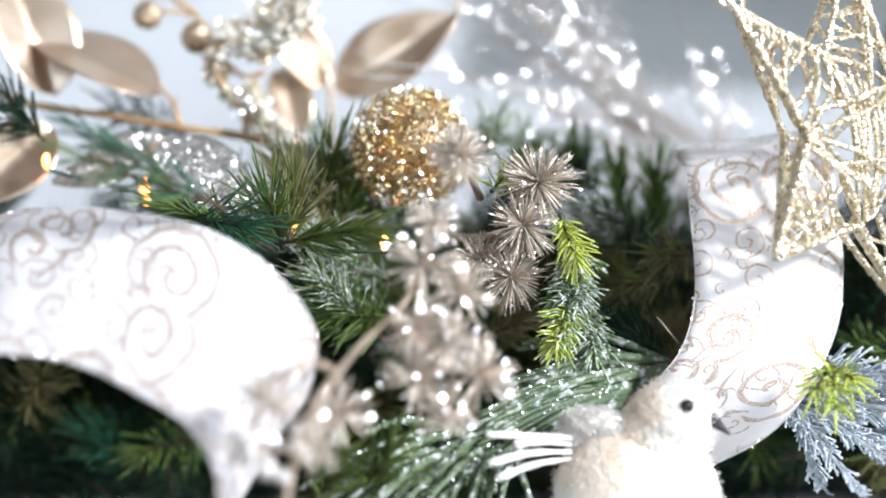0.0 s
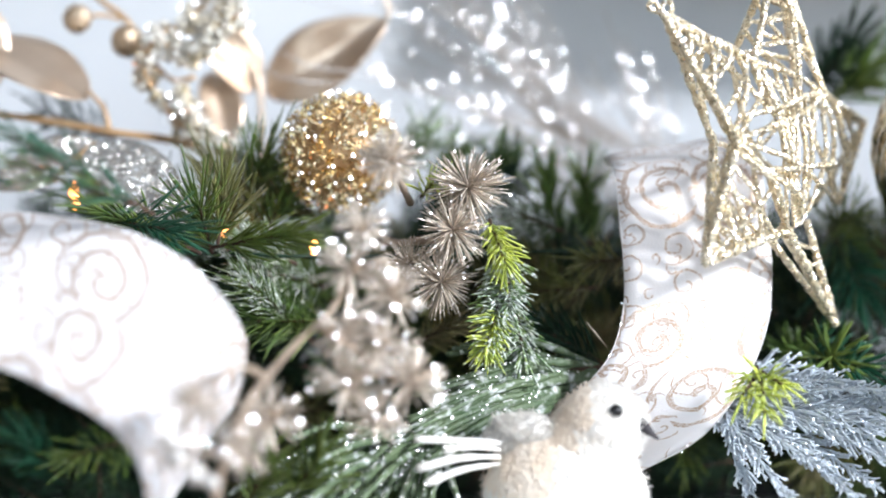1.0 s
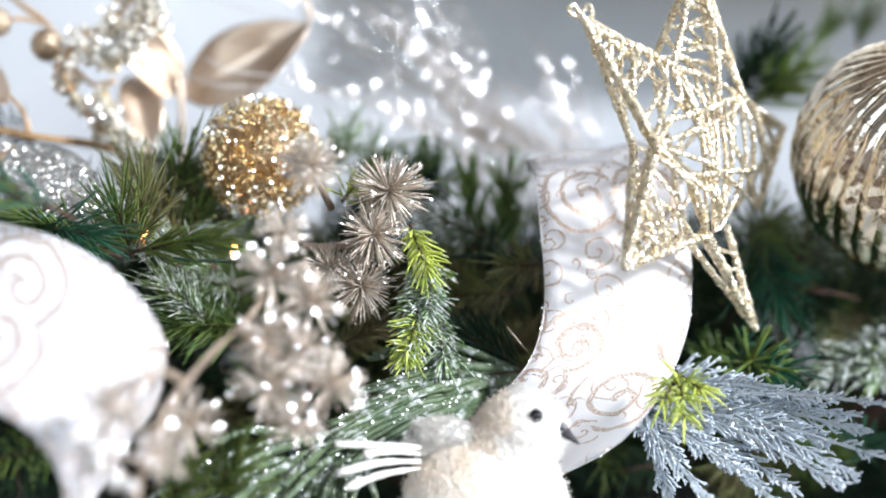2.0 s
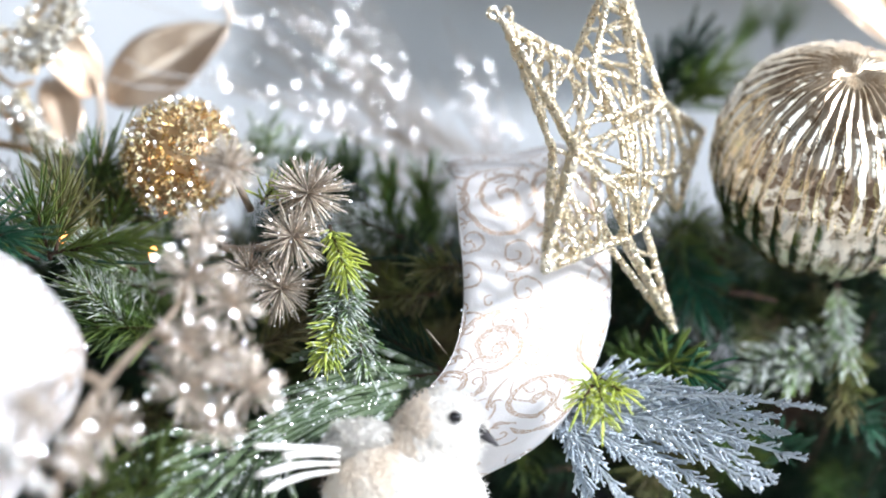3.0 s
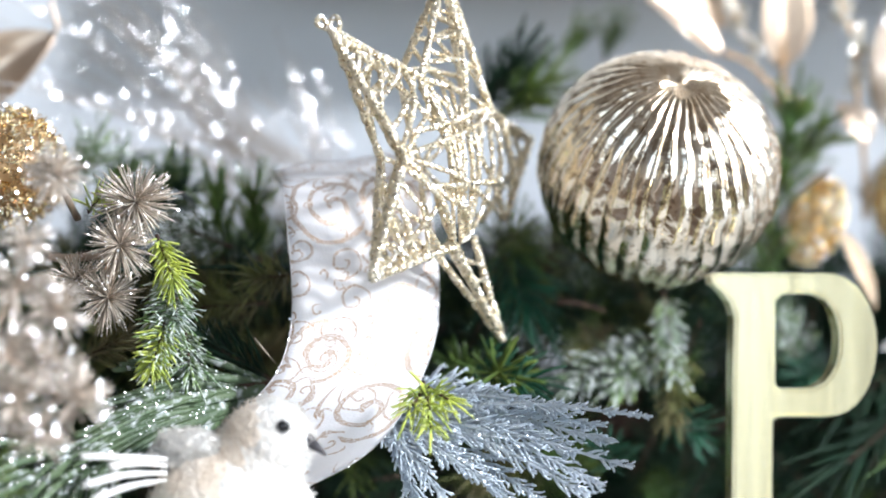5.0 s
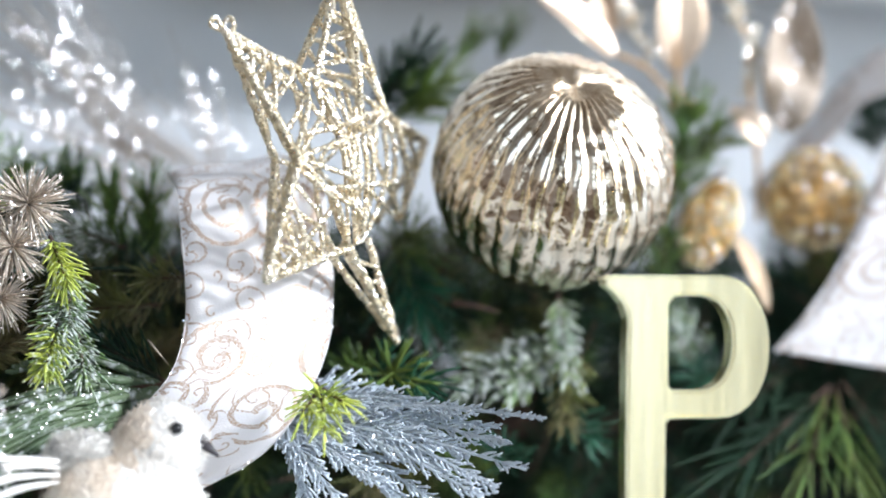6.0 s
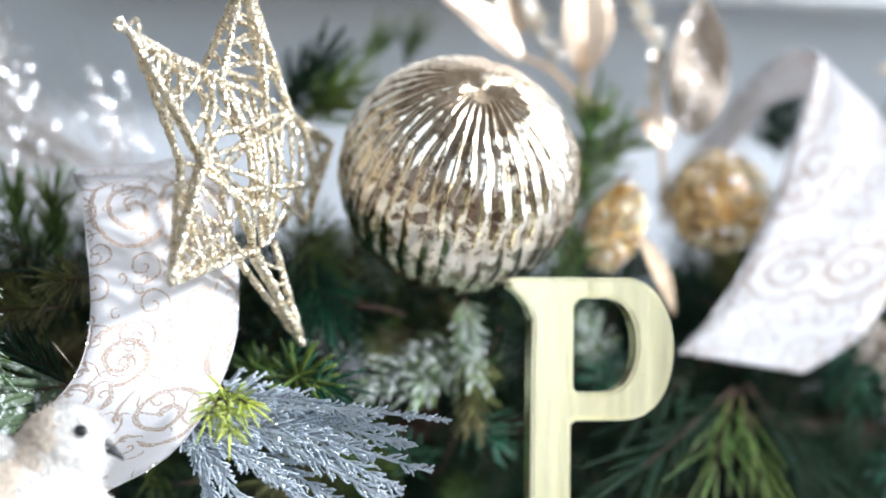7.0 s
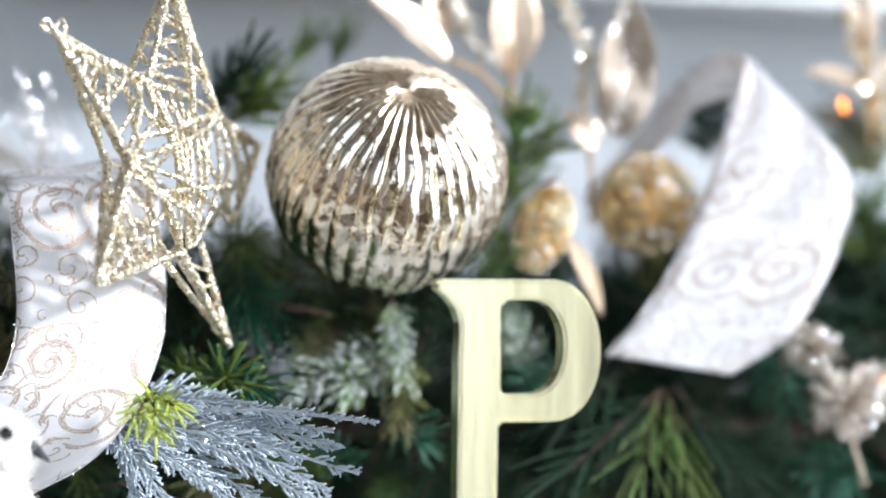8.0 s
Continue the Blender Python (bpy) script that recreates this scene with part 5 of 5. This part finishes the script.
for pts, r, m in ((([(0.0695, 1.320, 1.2462), (0.0846, 1.320, 1.2479), (0.1055, 1.330, 1.2491)]), 0.0020, M_TWIG), (([(0.0016, 1.335, 1.3074), (0.0117, 1.335, 1.3054), (0.0245, 1.335, 1.3074)]), 0.0018, M_TWIG),
                  (([(0.0947, 1.310, 1.2698), (0.0994, 1.310, 1.2641), (0.1039, 1.310, 1.2588)]), 0.0005, M_STEMSP), (([(0.2403, 1.370, 1.2857), (0.2509, 1.370, 1.2847), (0.2648, 1.380, 1.2812)]), 0.0016, M_TWIG),
                  (([(-0.0498, 1.420, 1.3869), (-0.0361, 1.415, 1.3826), (-0.0119, 1.420, 1.3815)]), 0.0004, M_HEM), (([(-0.0444, 1.420, 1.3964), (-0.0280, 1.415, 1.3893), (-0.0065, 1.420, 1.3869)]), 0.0004, M_HEM)):
    V, F = [], []
    tube(V, F, glide(pts, 12), r, r * 0.7, seg=6, rough=0.5)
    mesh_part("bare_twig", V, F, m, garland, at=pts[0])


def strands(root, ends, material, seed, r, name, spread=0.006, per=5):
    """Cedar: long soft strands that leave a root and hang over."""
    rng = random.Random(seed)
    root = Vector(root)
    for e in ends:
        V, F, DV, DF = [], [], [], []
        for k in range(per):
            t = Vector(e) + unit(rng) * spread * 1.6
            a = root.lerp(t, rng.uniform(0, 0.35)) + unit(rng) * spread * 0.5
            line = glide([a, a.lerp(t, 0.5) + Vector((0, -0.004, 0.005)) + unit(rng) * 0.002, t], 22)
            tube(V, F, line, r * rng.uniform(0.8, 1.2), r * 0.45, seg=6, rough=0.45, rng=rng)
            for j in range(9):
                sequin(DV, DF, line[rng.randint(4, 21)] + Vector((0.0003, -0.8, 0.6)) * r, rng.uniform(0.0002, 0.0005), rng)
        strand = mesh_part(name, V, F, material, garland, "frosted cedar strands", at=root, kind="stuff")
        mesh_part("dew", DV, DF, M_SEQUIN, strand, "clear sparkling flakes", smooth=False, at=root, kind="stuff")


strands((0.1030, 1.330, 1.2470), [(0.0288, 1.300, 1.2408), (0.0236, 1.290, 1.2314), (0.0186, 1.280, 1.2197), (0.0490, 1.310, 1.2378), (0.0039, 1.280, 1.2124), (0.0136, 1.270, 1.2034), (0.0368, 1.320, 1.2499), (-0.0058, 1.270, 1.2010)], M_CEDAR, 41, 0.0025, "cedar_strand", 0.006, 5)
strands((0.0290, 1.310, 1.2204), [(-0.0534, 1.250, 1.1930), (-0.0391, 1.250, 1.2002), (-0.0246, 1.240, 1.1939), (-0.0105, 1.250, 1.1906), (0.0135, 1.260, 1.1898), (0.0281, 1.270, 1.1913), (-0.0324, 1.270, 1.2131), (0.0015, 1.250, 1.1954)], M_CEDAR, 42, 0.0026, "cedar_strand", 0.007, 5)


# ---- silver frond ----
def frond():
    """Flattened cedar: smooth spines with close, forward-swept scale twigs that end in short teeth."""
    rng = random.Random(9)
    root = Vector((0.1477, 1.335, 1.2347))
    ob = thing("silver_frond", "flat silver glitter cedar frond spreading from under the ribbon", "glitter frond", at=root)
    ends = [(0.2640, 1.262, 1.2370), (0.2307, 1.285, 1.2379), (0.2065, 1.300, 1.2443), (0.2481, 1.270, 1.2257), (0.2551, 1.260, 1.2148), (0.2365, 1.260, 1.2025), (0.2078, 1.265, 1.1960), (0.1791, 1.270, 1.1940),
            (0.2462, 1.280, 1.2321), (0.2258, 1.285, 1.2127), (0.1637, 1.285, 1.1960), (0.1978, 1.300, 1.2264), (0.2150, 1.290, 1.2330), (0.2420, 1.262, 1.2070), (0.2200, 1.270, 1.1980), (0.1930, 1.275, 1.2080), (0.2330, 1.275, 1.2200)]
    plane = Vector((0.1, -1, 0.45)).normalized()
    for n, e in enumerate(ends):
        e = Vector(e)
        line = glide([root + unit(rng) * 0.003, root.lerp(e, 0.5) + Vector((0, -0.003, 0.006)) + unit(rng) * 0.003, e], 34)
        V, F, DV, DF = [], [], [], []
        tube(V, F, line, 0.0012, 0.0007, seg=6, rough=0.4, rng=rng)
        slim = 0.45 if n == 0 else 1.0
        for j in range(6, 34):
            ax = (line[j] - line[j - 1]).normalized()
            side = ax.cross(plane).normalized()
            for s in (-1, 1):
                if rng.random() < 0.2:
                    continue
                L = (0.020 * (1.0 - j / 34) + 0.0045) * rng.uniform(0.6, 1.25) * slim
                d = (ax + side * s * rng.uniform(0.2, 0.75) + plane * rng.uniform(-0.14, 0.2)).normalized()
                q = line[j] + d * L
                tube(V, F, [line[j], line[j].lerp(q, 0.5) + side * s * 0.0006, q], 0.0007, 0.0005, seg=5, rough=0.5, rng=rng)
                for f in (0.5, 0.7, 0.88):
                    if rng.random() < 0.75:
                        p = line[j].lerp(q, f)
                        d2 = (d + side * rng.choice((-1, 1)) * 0.7).normalized()
                        tube(V, F, [p, p + d2 * rng.uniform(0.0012, 0.0030)], 0.00055, 0.0004, seg=4)
                if rng.random() < 0.35:
                    sequin(DV, DF, line[j].lerp(q, rng.random()) + plane * 0.0007, rng.uniform(0.0002, 0.0005), rng)
        twig = mesh_part("branchlet", V, F, M_SILVER, ob, at=root)
        mesh_part("glitter", DV, DF, M_SEQUIN, twig, "silver glitter flakes", smooth=False, at=root, kind="stuff")


frond()

# ---- warm mini lights ----
lights = thing("mini_light_string", "warm mini light bulbs on green wire inside the garland", "string lights", at=(0.15, 1.42, 1.25))
spots = [(-0.1391, 1.380, 1.3292), (-0.0259, 1.310, 1.3028), (-0.0677, 1.345, 1.3105), (0.5496, 1.460, 1.3912), (0.3338, 1.430, 1.3059), (0.5437, 1.390, 1.2502), (-0.1800, 1.345, 1.3400), (-0.1330, 1.330, 1.3230)]
V, F = [], []
tube(V, F, glide([Vector(p) + Vector((0, 0.012, -0.004)) for p in sorted(spots, key=lambda p: p[0])], 80), 0.0009, seg=5)
mesh_part("wire", V, F, M_WIRE, lights, at=lights.location)
for p in spots:
    V, F = [], []
    ball(V, F, p, 0.0024, (0.8, 0.8, 1.5))
    mesh_part("bulb", V, F, M_BULB, lights, "glowing warm bulb", at=p)
